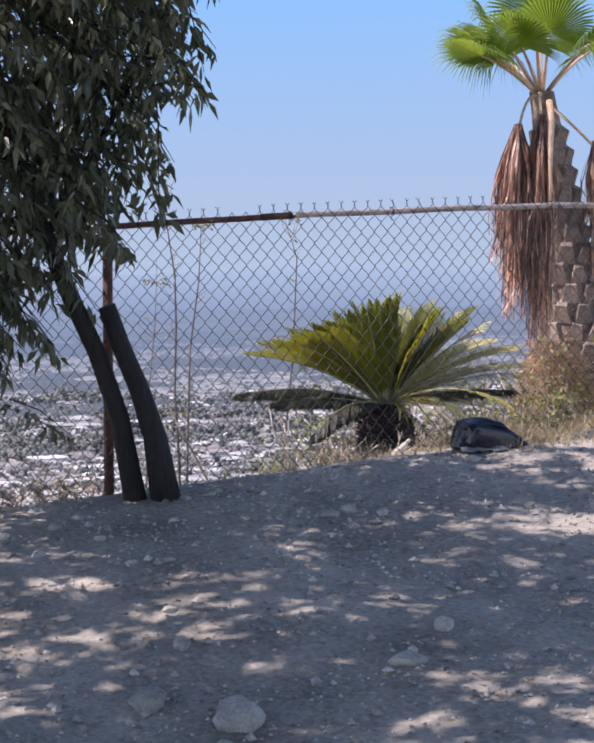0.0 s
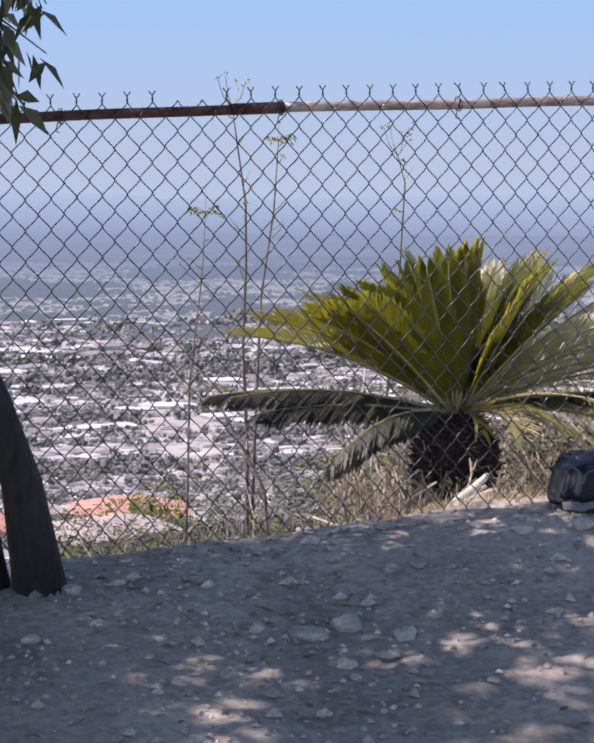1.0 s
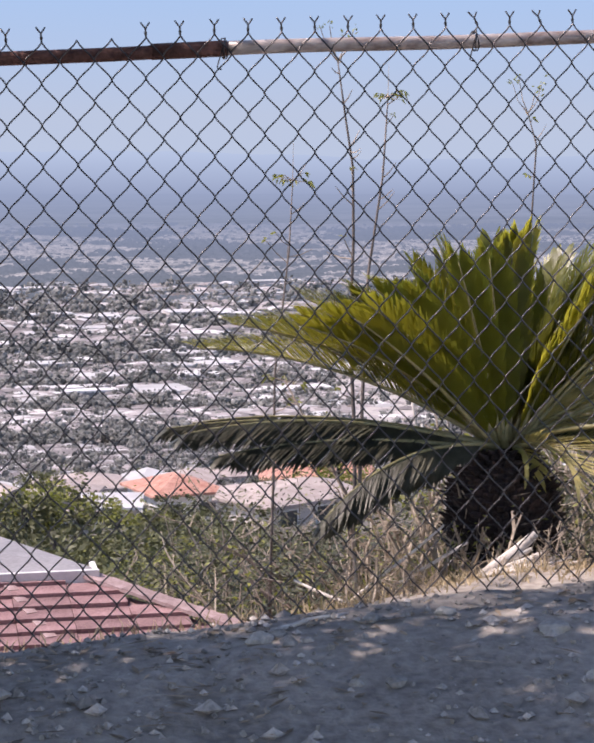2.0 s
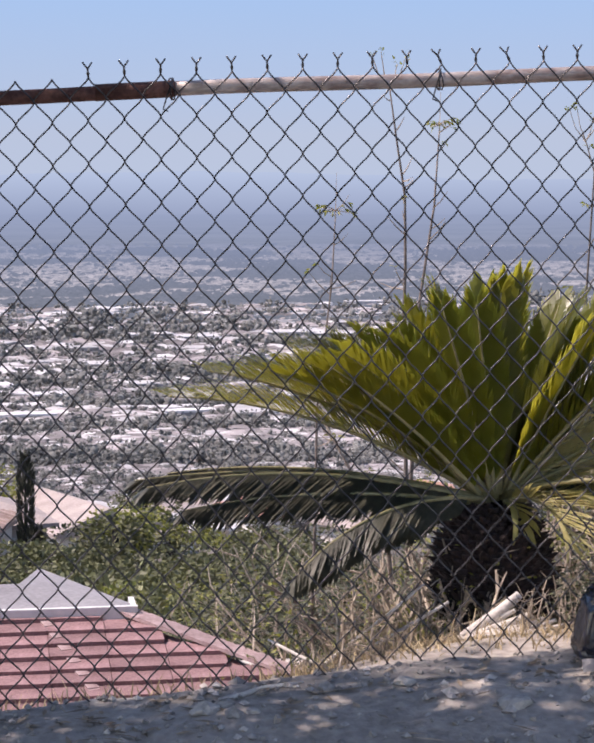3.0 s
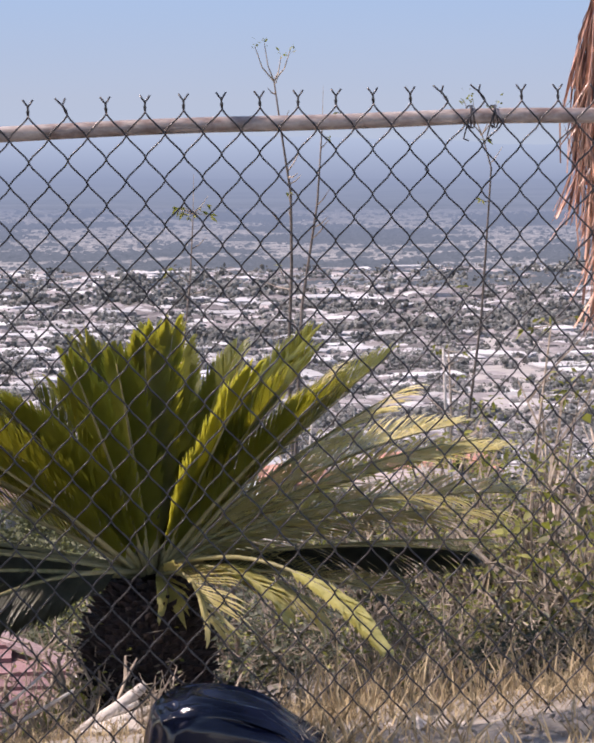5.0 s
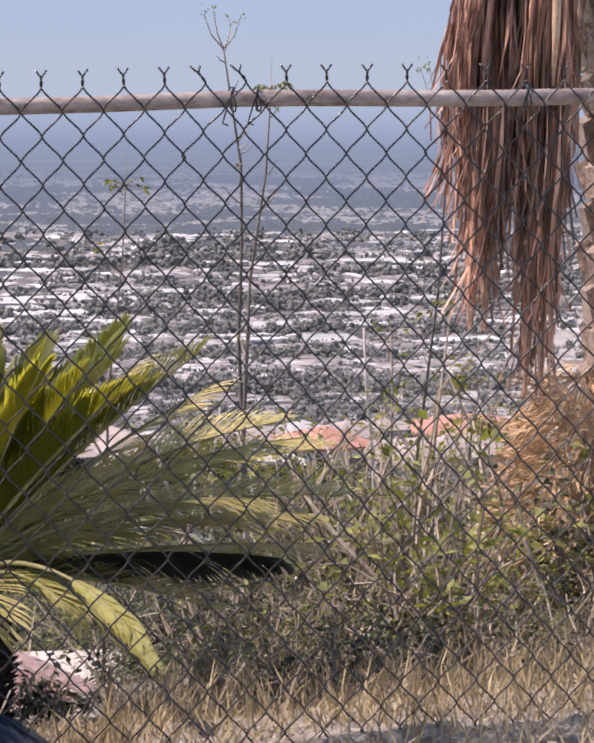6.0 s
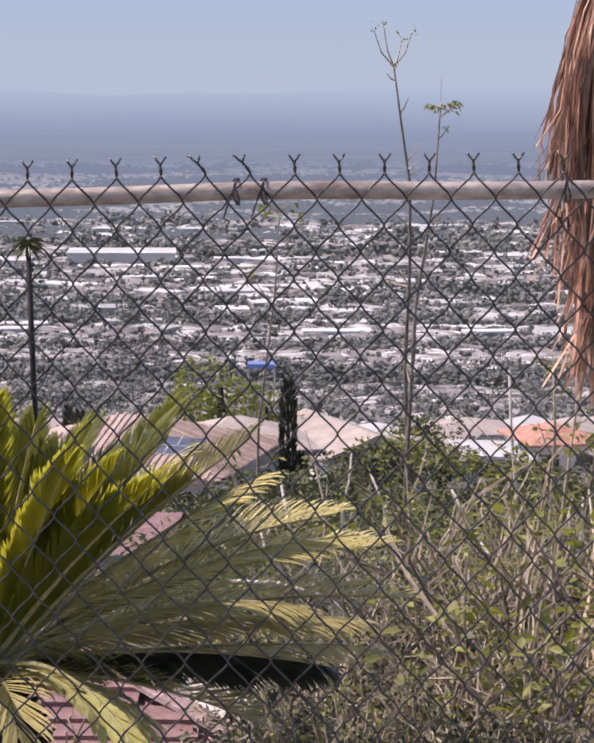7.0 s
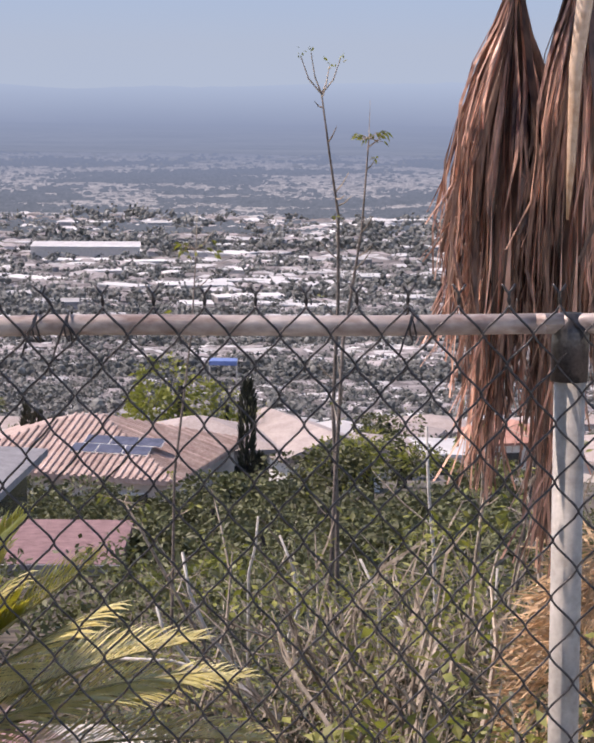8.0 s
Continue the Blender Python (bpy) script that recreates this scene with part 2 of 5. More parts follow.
# ---- building helpers ----
class Build:
    """Collects faces for one mesh."""

    def __init__(self):
        self.v, self.f = [], []

    def face(self, *points):
        k = len(self.v)
        self.v.extend(tuple(p) for p in points)
        self.f.append(tuple(range(k, k + len(points))))

    def tube(self, points, radii, sides=6, closed=True):
        pts = [Vector(p) for p in points]
        k0 = len(self.v)
        up = Vector((0.13, 0.97, 0.2))
        for i, p in enumerate(pts):
            d = (pts[min(i + 1, len(pts) - 1)] - pts[max(i - 1, 0)]).normalized()
            a = d.cross(up)
            if a.length < 0.05:
                a = d.cross(Vector((1, 0, 0)))
            a.normalize()
            b = d.cross(a)
            r = radii[i] if isinstance(radii, (list, tuple)) else radii
            for s in range(sides):
                w = 2 * math.pi * s / sides
                self.v.append(tuple(p + (a * math.cos(w) + b * math.sin(w)) * r))
        for i in range(len(pts) - 1):
            for s in range(sides):
                t = (s + 1) % sides
                self.f.append((k0 + i * sides + s, k0 + i * sides + t, k0 + (i + 1) * sides + t, k0 + (i + 1) * sides + s))
        if closed:
            self.f.append(tuple(k0 + s for s in reversed(range(sides))))
            self.f.append(tuple(k0 + (len(pts) - 1) * sides + s for s in range(sides)))
        return self

    def box(self, c, size, m=None):
        x, y, z = (s / 2 for s in size)
        k = len(self.v)
        for dz in (-z, z):
            for dx, dy in ((-x, -y), (x, -y), (x, y), (-x, y)):
                p = Vector((dx, dy, dz))
                if m is not None:
                    p = m @ p
                self.v.append(tuple(Vector(c) + p))
        for q in ((3, 2, 1, 0), (4, 5, 6, 7), (0, 1, 5, 4), (1, 2, 6, 5), (2, 3, 7, 6), (3, 0, 4, 7)):
            self.f.append(tuple(k + i for i in q))
        return self

    def leaf(self, base, way, length, width, droop=0.0, normal=None, fold=0.0):
        """A pointed blade of two bent halves."""
        way = Vector(way).normalized()
        n = Vector(normal) if normal is not None else Vector((rng.uniform(-1, 1), rng.uniform(-1, 1), rng.uniform(-1, 1)))
        side = way.cross(n)
        if side.length < 1e-3:
            side = way.cross(Vector((1, 0.3, 0.2)))
        side = side.normalized() * width / 2
        base = Vector(base)
        mid = base + way * length * 0.5 + Vector((0, 0, -droop * 0.25 * length))
        tip = base + way * length * (1 - 0.15 * droop) + Vector((0, 0, -droop * length))
        k = len(self.v)
        self.v.extend(tuple(p) for p in (base, mid - side, tip, mid + side))
        self.f.append((k, k + 1, k + 2, k + 3))
        return self

    def mesh(self, name, mat, smooth=False):
        me = bpy.data.meshes.new(name)
        me.from_pydata(self.v, [], self.f)
        me.materials.append(mat)
        if smooth:
            me.polygons.foreach_set("use_smooth", [True] * len(me.polygons))
        me.update()
        return me


def part(name, b, mat, parent=None, label="", smooth=False):
    """One mesh object under a thing or under a part."""
    me = b.mesh(name, mat, smooth) if isinstance(b, Build) else b
    ob = new(name, me)
    if parent is not None:
        ob.parent = parent
    return tagged(ob, label) if label else ob


def thing(name, label, category, at=(0, 0, 0), turn=0.0, group="", kind=""):
    ob = new(name)
    ob.empty_display_size = 0.1
    ob.matrix_basis = pose(*at, 0, 0, turn)
    return tagged(ob, label, category, group, kind)


def structure(name, b, mat, label, category, kind="structure", smooth=False):
    return tagged(part(name, b, mat, None, "", smooth), label, category, "", kind)


def lerp(table, v):
    return float(np.interp(v, [a for a, _ in table], [b for _, b in table]))


# ---- ground ----
FRONT = [(-40, -0.95), (-9, -0.86), (-5, -0.72), (-3, -0.50), (-1.5, -0.24), (-0.6, -0.075), (-0.25, -0.015), (0.0, 0.0), (0.25, -0.03), (0.6, -0.13), (1.2, -0.30), (2, -0.5),
         (3, -0.85), (4, -1.3), (6, -2.0), (8, -2.5), (12, -3.3), (25, -5.9), (40, -8.7), (65, -13.9), (90, -17.9), (130, -24.8), (150, -27), (220, -36),
         (400, -50), (800, -80), (1500, -105), (3000, -120), (4900, -126)]


CREST = [(-3, -0.28), (-1.5, -0.17), (-0.5, -0.085), (0, -0.055), (0.25, -0.03), (0.87, 0.01), (1.2, 0.045), (2.2, 0.09), (4, 0.12)]
STEEP = [(0.0, 0.0), (0.25, -0.08), (0.6, -0.24), (1.2, -0.48), (2, -0.85), (3, -1.35), (4, -1.85), (6, -2.45), (9, -2.9), (14, -3.7)]


def ground_z(x, y):
    z = lerp(FRONT, y)
    if 0 < y < 14:
        k = min(1.0, max(0.0, (lerp([(1.2, 0.75), (2.8, 1.75), (7, 1.75), (11, 0.75)], y) - x) / 0.5))
        z = z * (1 - k) + lerp(STEEP, y) * k
    near = max(0.0, 1 - max(0.0, y) / 14)
    z += lerp(CREST, x) * near
    if y > 1.0 and x > 1.2:
        z += min(0.5, 0.22 * (y - 1.0)) * min(1.0, (x - 1.2) / 1.5) * near
    if -12 < y < 14 and abs(x) < 12:
        z += 0.035 * (noise.noise(Vector((x * 0.9, y * 0.9, 0.3)))) * min(1.0, abs(y) + 0.2) + 0.014 * noise.noise(Vector((x * 3.7, y * 3.7, 5.3)))
        if y < 2.0:
            z += 0.007 * noise.noise(Vector((x * 13, y * 13, 1.7)))
    return z


def ground_sheet():
    b = Build()
    ys = list(np.arange(-40, -6, 2.0)) + list(np.arange(-6, -2.2, 0.09)) + list(np.arange(-2.2, 0.8, 0.035)) + list(np.arange(0.8, 3, 0.1)) + list(np.arange(3, 14, 0.4)) + \
        list(np.geomspace(14, 4900, 70))
    us = np.sinh(np.linspace(-2.9, 2.9, 170)) / np.sinh(2.9)
    for y in ys:
        half = 26 + max(0.0, y) * 0.75 + max(0.0, -y) * 0.4
        for u in us:
            x = u * half
            b.v.append((x, y, ground_z(x, y)))
    n = len(us)
    for j in range(len(ys) - 1):
        for i in range(n - 1):
            b.f.append((j * n + i, j * n + i + 1, (j + 1) * n + i + 1, (j + 1) * n + i))
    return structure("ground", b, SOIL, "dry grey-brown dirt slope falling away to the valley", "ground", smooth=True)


ground = ground_sheet()


def hills():
    def ring(r, i, n):
        w = radians(-28 + 76 * i / (n - 1))
        return r * math.sin(w), r * math.cos(w)
    b = Build()
    rings = (1280, 1650, 2200, 3000, 4000, 4800)
    for r in rings:
        for i in range(80):
            x, y = ring(r, i, 80)
            b.v.append((x, y, lerp([(1280, -104), (1650, -107.2), (2200, -108.5), (3000, -106), (4000, -90), (4800, -55)], r)))
    for j in range(5):
        for i in range(79):
            b.f.append((j * 80 + i, j * 80 + i + 1, j * 80 + 81 + i, j * 80 + 80 + i))
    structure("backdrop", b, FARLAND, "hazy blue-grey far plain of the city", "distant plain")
    b = Build()
    for i in range(260):
        x, y = ring(4820, i, 260)
        ridge = 46 + 20 * noise.noise(Vector((x * 0.0011, 0, 0))) + 8 * noise.noise(Vector((x * 0.0045, 3, 0))) + 3 * noise.noise(Vector((x * 0.02, 7, 0)))
        b.v.append((x, y, -200))
        b.v.append((x, y, ridge))
    for i in range(259):
        b.f.append((2 * i, 2 * i + 2, 2 * i + 3, 2 * i + 1))
    # glowing sheet with low sky and haze painted on, behind the hills
    haze = Build()
    for i in range(60):
        x, y = ring(4870, i, 60)
        haze.v += [(x, y, -150), (x, y, 1900)]
    for i in range(59):
        haze.f.append((2 * i, 2 * i + 2, 2 * i + 3, 2 * i + 1))
    structure("backdrop_sky", haze, HAZE, "pale blue hazy sky low over the horizon", "sky", smooth=True)
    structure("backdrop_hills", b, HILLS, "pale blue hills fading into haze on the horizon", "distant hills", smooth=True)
    # far rows of buildings and trees, small, their haze painted as glowing colour
    r = random.Random(21)
    blocks, woods = Build(), Build()
    for k in range(23000):
        d = 1 / (1 / 3500 + r.random() * (1 / 1420 - 1 / 3500))
        w = radians(r.uniform(-13, 34))
        x, y = d * math.sin(w), d * math.cos(w)
        z = max(ground_z(x, y), lerp([(1280, -104), (1650, -107.2), (2200, -108.5), (3000, -106), (4000, -90)], d))
        belt = noise.noise(Vector((w * 9, math.log(d) * 11, 4))) + 0.5 * noise.noise(Vector((w * 30, math.log(d) * 22, 1)))
        if belt < 0.06 and r.random() < 0.85:
            bright = belt < -0.32
            blocks.box((x, y, z + 2.0), (r.uniform(5, 15) if r.random() < 0.85 else r.uniform(20, 60), 10, r.uniform(1.5, 3.2) + bright))
        else:
            for q in range(3):
                sz = r.uniform(3.0, 6.5)
                woods.leaf((x + r.uniform(-18, 18), y, z), (r.uniform(-1, 1), 0, 1), sz * 1.1, sz * 1.7, 0, (0, 1, 0))
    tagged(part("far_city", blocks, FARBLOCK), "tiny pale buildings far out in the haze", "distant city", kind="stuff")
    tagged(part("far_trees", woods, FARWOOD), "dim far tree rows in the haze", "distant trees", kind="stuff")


hills()


# ---- chain-link fence ----
PITCH, ROW, BARS = 0.072, 0.0855, 15
RAIL_LINE = [(-4, 0.98), (-2.2, 1.055), (-0.72, 1.137), (0, 1.182), (0.5, 1.204), (1.0, 1.226), (1.5, 1.243), (2.25, 1.252), (4.5, 1.27)]


def rail_z(x):
    return lerp(RAIL_LINE, x)


def chain_link_fence():
    fence = thing("chain_link_fence", "weathered chain-link fence with a rusty top rail on a dirt bank", "fence")
    # top rail in three lengths
    for x0, x1, mat, lab in ((-4.0, 0.03, RUST, "dark rusted length of rail"), (0.0, 2.24, RAIL, "pinkish galvanised rail with rust"), (2.2, 4.5, RAIL, "")):
        n = max(4, int((x1 - x0) / 0.12))
        pts, rad = [], []
        for i in range(n + 1):
            x = x0 + (x1 - x0) * i / n
            pts.append((x, 0.021, rail_z(x) + 0.0015 * math.sin(x * 9)))
            rad.append(0.0150 if x0 > -1 else 0.0148)
        part("rail", Build().tube(pts, rad, 14), mat, fence, lab, True)
    part("rail_sleeve", Build().tube([(-0.13, 0.021, rail_z(-0.13)), (0.03, 0.021, rail_z(0.03))], 0.0172, 14), RUST, fence, "rusted pipe sleeve", True)
    # posts
    x = 2.262
    part("post", Build().tube([(x + 0.012, 0.035, -0.25), (x, 0.03, 0.5), (x - 0.01, 0.026, 1.225)], 0.0225, 18), POST, fence, "grey galvanised line post", True)
    part("post_cap", Build().tube([(x - 0.01, 0.026, 1.17), (x - 0.01, 0.026, 1.245), (x - 0.01, 0.026, 1.268)], [0.027, 0.027, 0.016], 18), ZINC, fence, "", True)
    part("post", Build().tube([(-0.905, 0.05, -0.3), (-0.90, 0.05, 0.5), (-0.895, 0.045, 1.12)], 0.024, 14), RUST, fence, "rusty red-brown post", True)
    # one woven wire, repeated
    def wire(top_bent=0.0, barb=True, kink=0.0, hand=1):
        b = Build()
        pts = []
        half = PITCH / 4
        for r in range(BARS * 2 + 1):
            s = -hand if r % 2 == 0 else hand
            dx = kink * math.exp(-((r - 3) / 2.0) ** 2)
            for out, dy, dz in ((-0.0066, -0.0015, 0.0105), (-0.0020, -0.0026, 0.0042), (0.0009, 0.0, 0.0), (-0.0020, 0.0026, -0.0042), (-0.0066, 0.0015, -0.0105)):
                if r or dz <= 0:
                    pts.append(Vector((s * (half + out) + dx, dy * s, -r * ROW / 2 + dz)))
        b.tube(pts, 0.0018, 5)
        if barb:
            c = Vector((-half * hand, 0, 0.0))
            lean = Vector((top_bent, 0, 0))
            b.tube([c, c + Vector((0.0015 * hand, 0.001, 0.008)) + lean * 0.4, c + Vector((-0.001 * hand, -0.001, 0.016)) + lean,
                    c + Vector((0.004 * hand, 0, 0.022)) + lean * 1.3, c + Vector((0.0095 * hand, 0.001, 0.030)) + lean * 1.6], 0.0019, 5)
        return b.mesh("wire", ZINC, True)
    for hand in (1, -1):
        plain = [wire(0.0, True, 0.0, hand), wire(0.0008, True, 0.002, hand), wire(-0.0012, True, -0.0015, hand), wire(0.002, True, 0.001, hand)]
        bent, bare, far = wire(-0.008, True, 0.0, hand), wire(0, False, 0.0, hand), wire(-0.012, True, -0.006, hand)
        for i in range(-46, 52):
            me = plain[(i * 7 + i * i) % 4]
            if i in (8, 10):
                me = bent
            elif i in (20, 21):
                me = far
            elif i in (-3, -4):
                me = bare
            w = new("wire", me)
            w.parent = fence
            w.location = ((i + 0.25 * hand) * PITCH, 0.0005 * math.sin(i * 1.7), rail_z(i * PITCH) + 0.030)
    # twisted wire ties round the rail
    for x in (-0.62, 0.02, 0.572, 1.485, 1.53, 2.02):
        z = rail_z(x)
        pts = [(x + 0.002 * a / 7 + 0.004 * math.sin(a * 1.1), 0.021 - 0.022 * math.cos(a * 0.63), z + 0.022 * math.sin(a * 0.63)) for a in range(22)]
        pts += [(x - 0.012, -0.006, z - 0.028), (x - 0.016, -0.008, z - 0.042), (x - 0.006, -0.009, z - 0.046)]
        part("tie_wire", Build().tube(pts, 0.0016, 5), ZINC, fence)
    return fence


chain_link_fence()


# ---- cycad ----
def arc(base, azimuth, rise, length, bend, steps=12, twist=0.0):
    """Points along a stalk that leaves base at the angle rise and bends down by bend degrees on its way."""
    pts = [Vector(base)]
    p = Vector(base)
    for i in range(steps):
        e = radians(rise - bend * ((i + 0.5) / steps) ** 1.4)
        a = radians(azimuth + twist * i / steps)
        p = p + Vector((math.cos(a) * math.cos(e), math.sin(a) * math.cos(e), math.sin(e))) * (length / steps)
        pts.append(p.copy())
    return pts


def along(pts, u):
    k = min(len(pts) - 2, int(u * (len(pts) - 1)))
    w = u * (len(pts) - 1) - k
    return pts[k].lerp(pts[k + 1], w), (pts[k + 1] - pts[k]).normalized()


def cycad_frond(plant, base, azimuth, rise, length, bend, mat, seed, ragged=0.0, blade=0.10, hang=0.0, half=0.0040, bare=0.10):
    r = random.Random(seed)
    keel = 0.56 if mat is CYCAD and rise < 62 else 0.22
    pts = arc(base, azimuth, rise, length, bend, 14, r.uniform(-8, 8))
    b = Build()
    count = int({CYCAD_OLD: 92, CYCAD_DARK: 150}.get(mat, 120) * length / 0.8)
    for i in range(count):
        u = bare + (1 - bare) * i / count
        p, d = along(pts, u)
        side = d.cross(Vector((0, 0, 1)))
        if side.length < 0.05:
            side = Vector((math.sin(radians(azimuth)), -math.cos(radians(azimuth)), 0))
        side.normalize()
        up = side.cross(d).normalized()
        size = blade * min(1.0, 0.45 + 3.0 * (u - bare)) * (1.0 - 0.55 * max(0, u - 0.72) / 0.28)
        for s in (-1, 1):
            if r.random() < ragged:
                continue
            way = side * s * (0.52 - 0.06 * (hang > 0)) + d * (0.78 + 0.5 * u) + up * (keel - hang * (0.8 + 0.4 * noise.noise(Vector((u * 9, seed, s)))) + r.uniform(-0.08, 0.08))
            way.normalize()
            ln = size * r.uniform(0.9, 1.08)
            n = (up - way * up.dot(way)).normalized()
            w = way.cross(n).normalized() * half * r.uniform(0.8, 1.15)
            q0, q1, q2, q3 = p, p + way * ln * 0.35, p + way * ln * 0.75 - up * 0.004, p + way * ln - up * (0.012 + 0.02 * ragged)
            k = len(b.v)
            b.v.extend(tuple(q) for q in (q0 - w * 0.6, q0 + w * 0.6, q1 - w, q1 + w, q2 - w * 0.9, q2 + w * 0.9, q3))
            b.f += [(k, k + 1, k + 3, k + 2), (k + 2, k + 3, k + 5, k + 4), (k + 4, k + 5, k + 6)]
    frond = part("frond", b, mat, plant)
    part("leaf_stalk", Build().tube(pts, [0.008 - 0.0065 * i / 14 for i in range(15)], 6), STALK, frond, "", True)
    return frond


def cycad():
    x0, y0, z0 = 0.915, 0.79, 0.225
    plant = thing("cycad", "sago cycad with arching yellow-green fronds and a squat dark trunk", "plant", (x0, y0, 0))
    base = ground_z(x0, y0) - 0.04
    trunk_top = z0 - 0.035
    b = Build()
    rings = 18

    def girth(u):
        return lerp([(0, 0.105), (0.15, 0.122), (0.45, 0.142), (0.7, 0.138), (0.88, 0.10), (1, 0.06)], u)
    for j in range(rings + 1):
        u = j / rings
        for i in range(28):
            w = 2 * math.pi * i / 28
            rr = girth(u) * (1 + 0.07 * noise.noise(Vector((math.cos(w) * 3, math.sin(w) * 3, u * 6))))
            b.v.append((rr * math.cos(w) - 0.012, rr * math.sin(w) - 0.02, base + (trunk_top - base) * u))
    for j in range(rings):
        for i in range(28):
            k = (i + 1) % 28
            b.f.append((j * 28 + i, j * 28 + k, (j + 1) * 28 + k, (j + 1) * 28 + i))
    part("trunk", b, CYCAD_BARK, plant, "dark brown scaly trunk", True)
    # old leaf bases stand out all round the trunk
    scale = Build()
    for i in range(620):
        w = i * 2.39996
        u = (i + 0.5) / 620
        rad = girth(u) - 0.006
        p = Vector((rad * math.cos(w) - 0.012, rad * math.sin(w) - 0.02, base + (trunk_top - base) * u))
        out = Vector((math.cos(w), math.sin(w), rng.uniform(0.25, 0.9))).normalized()
        ln = rng.uniform(0.02, 0.05)
        s = Vector((-math.sin(w), math.cos(w), 0)) * rng.uniform(0.010, 0.016)
        t = p + out * ln
        up = Vector((0, 0, 0.010))
        scale.face(p - s - up, p + s - up, t)
        scale.face(p + s + up, p - s + up, t)
        scale.face(p + s - up, p + s + up, t)
        scale.face(p - s + up, p - s - up, t)
    tagged(part("leaf_base", scale, CYCAD_BARK, plant, "stubs of old leaves"), kind="stuff")
    # the fan of standing fronds, then the spreading and the drooping ones
    rows = []
    r = random.Random(3)
    for i in range(17):
        az = 360 * i / 17 + r.uniform(-8, 8)
        toward = 230 < az % 360 < 310
        rows.append((az, r.uniform(76, 86) if toward else r.uniform(60, 80), r.uniform(0.50, 0.56), r.uniform(3, 10), CYCAD))
    for i in range(18):
        az = 360 * i / 18 + 9 + r.uniform(-7, 7)
        if 225 < az % 360 < 315:
            continue
        if az > 325 or az < 35:
            rows.append((az, r.uniform(42, 56), r.uniform(0.58, 0.68), r.uniform(6, 14), CYCAD if i % 3 else CYCAD_OLD))
        else:
            rows.append((az, r.uniform(38, 54), r.uniform(0.50, 0.60), r.uniform(6, 16), CYCAD))
    # spreading fronds on both sides
    rows += [(166 + 5 * k, 34 + 3.3 * (k * 5 % 9), 0.70 - 0.022 * (k * 5 % 9), 20, CYCAD) for k in range(9)]
    rows += [(186, 31, 0.86, 29, CYCAD), (180, 36, 0.78, 28, CYCAD), (192, 41, 0.68, 24, CYCAD), (200, 48, 0.60, 20, CYCAD), (172, 46, 0.64, 22, CYCAD), (205, 56, 0.54, 14, CYCAD), (184, 52, 0.58, 14, CYCAD),
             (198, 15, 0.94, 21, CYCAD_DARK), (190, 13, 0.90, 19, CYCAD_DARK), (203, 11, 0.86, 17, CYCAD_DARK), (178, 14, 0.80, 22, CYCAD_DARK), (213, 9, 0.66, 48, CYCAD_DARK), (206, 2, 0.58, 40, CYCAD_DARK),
             (358, 23, 0.87, 27, CYCAD_OLD), (354, 33, 0.83, 29, CYCAD_OLD), (2, 28, 0.85, 26, CYCAD_OLD), (349, 19, 0.78, 22, CYCAD_OLD), (10, 35, 0.80, 28, CYCAD_OLD), (346, 28, 0.70, 30, CYCAD_OLD),
             (6, 47, 0.73, 12, CYCAD), (358, 42, 0.70, 14, CYCAD_OLD), (350, 50, 0.62, 12, CYCAD), (14, 55, 0.60, 10, CYCAD),
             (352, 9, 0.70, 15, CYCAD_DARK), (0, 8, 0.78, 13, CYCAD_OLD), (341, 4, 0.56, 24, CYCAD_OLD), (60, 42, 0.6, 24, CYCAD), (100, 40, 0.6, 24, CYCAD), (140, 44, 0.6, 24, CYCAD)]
    # yellowed fronds that hang in front of the trunk
    rows += [(306, 18, 0.76, 50, CYCAD_PALE), (285, 10, 0.115, 130, CYCAD_PALE), (318, 22, 0.36, 74, CYCAD_PALE), (330, 16, 0.40, 60, CYCAD_OLD), (296, 22, 0.26, 95, CYCAD_OLD)]
    for k, (az, rise, ln, bend, mat) in enumerate(rows):
        w = radians(az)
        off = 0.05 * (1 - rise / 110)
        cycad_frond(plant, (off * math.cos(w), off * math.sin(w), z0 - 0.02 + rng.uniform(-0.015, 0.015)), az, rise, ln, bend, mat, 40 + k, 0.0 if mat is CYCAD else 0.08,
                    {CYCAD: 0.142, CYCAD_DARK: 0.125, CYCAD_OLD: 0.15, CYCAD_PALE: 0.09}[mat], {CYCAD: 0.0, CYCAD_DARK: 0.95, CYCAD_OLD: 0.55 if k % 2 else -0.30, CYCAD_PALE: 0.15}[mat], {CYCAD: 0.0044, CYCAD_DARK: 0.0064, CYCAD_OLD: 0.0038, CYCAD_PALE: 0.0056}[mat], 0.60 if mat is CYCAD_PALE and ln > 0.5 else 0.10)
    return plant


cycad()


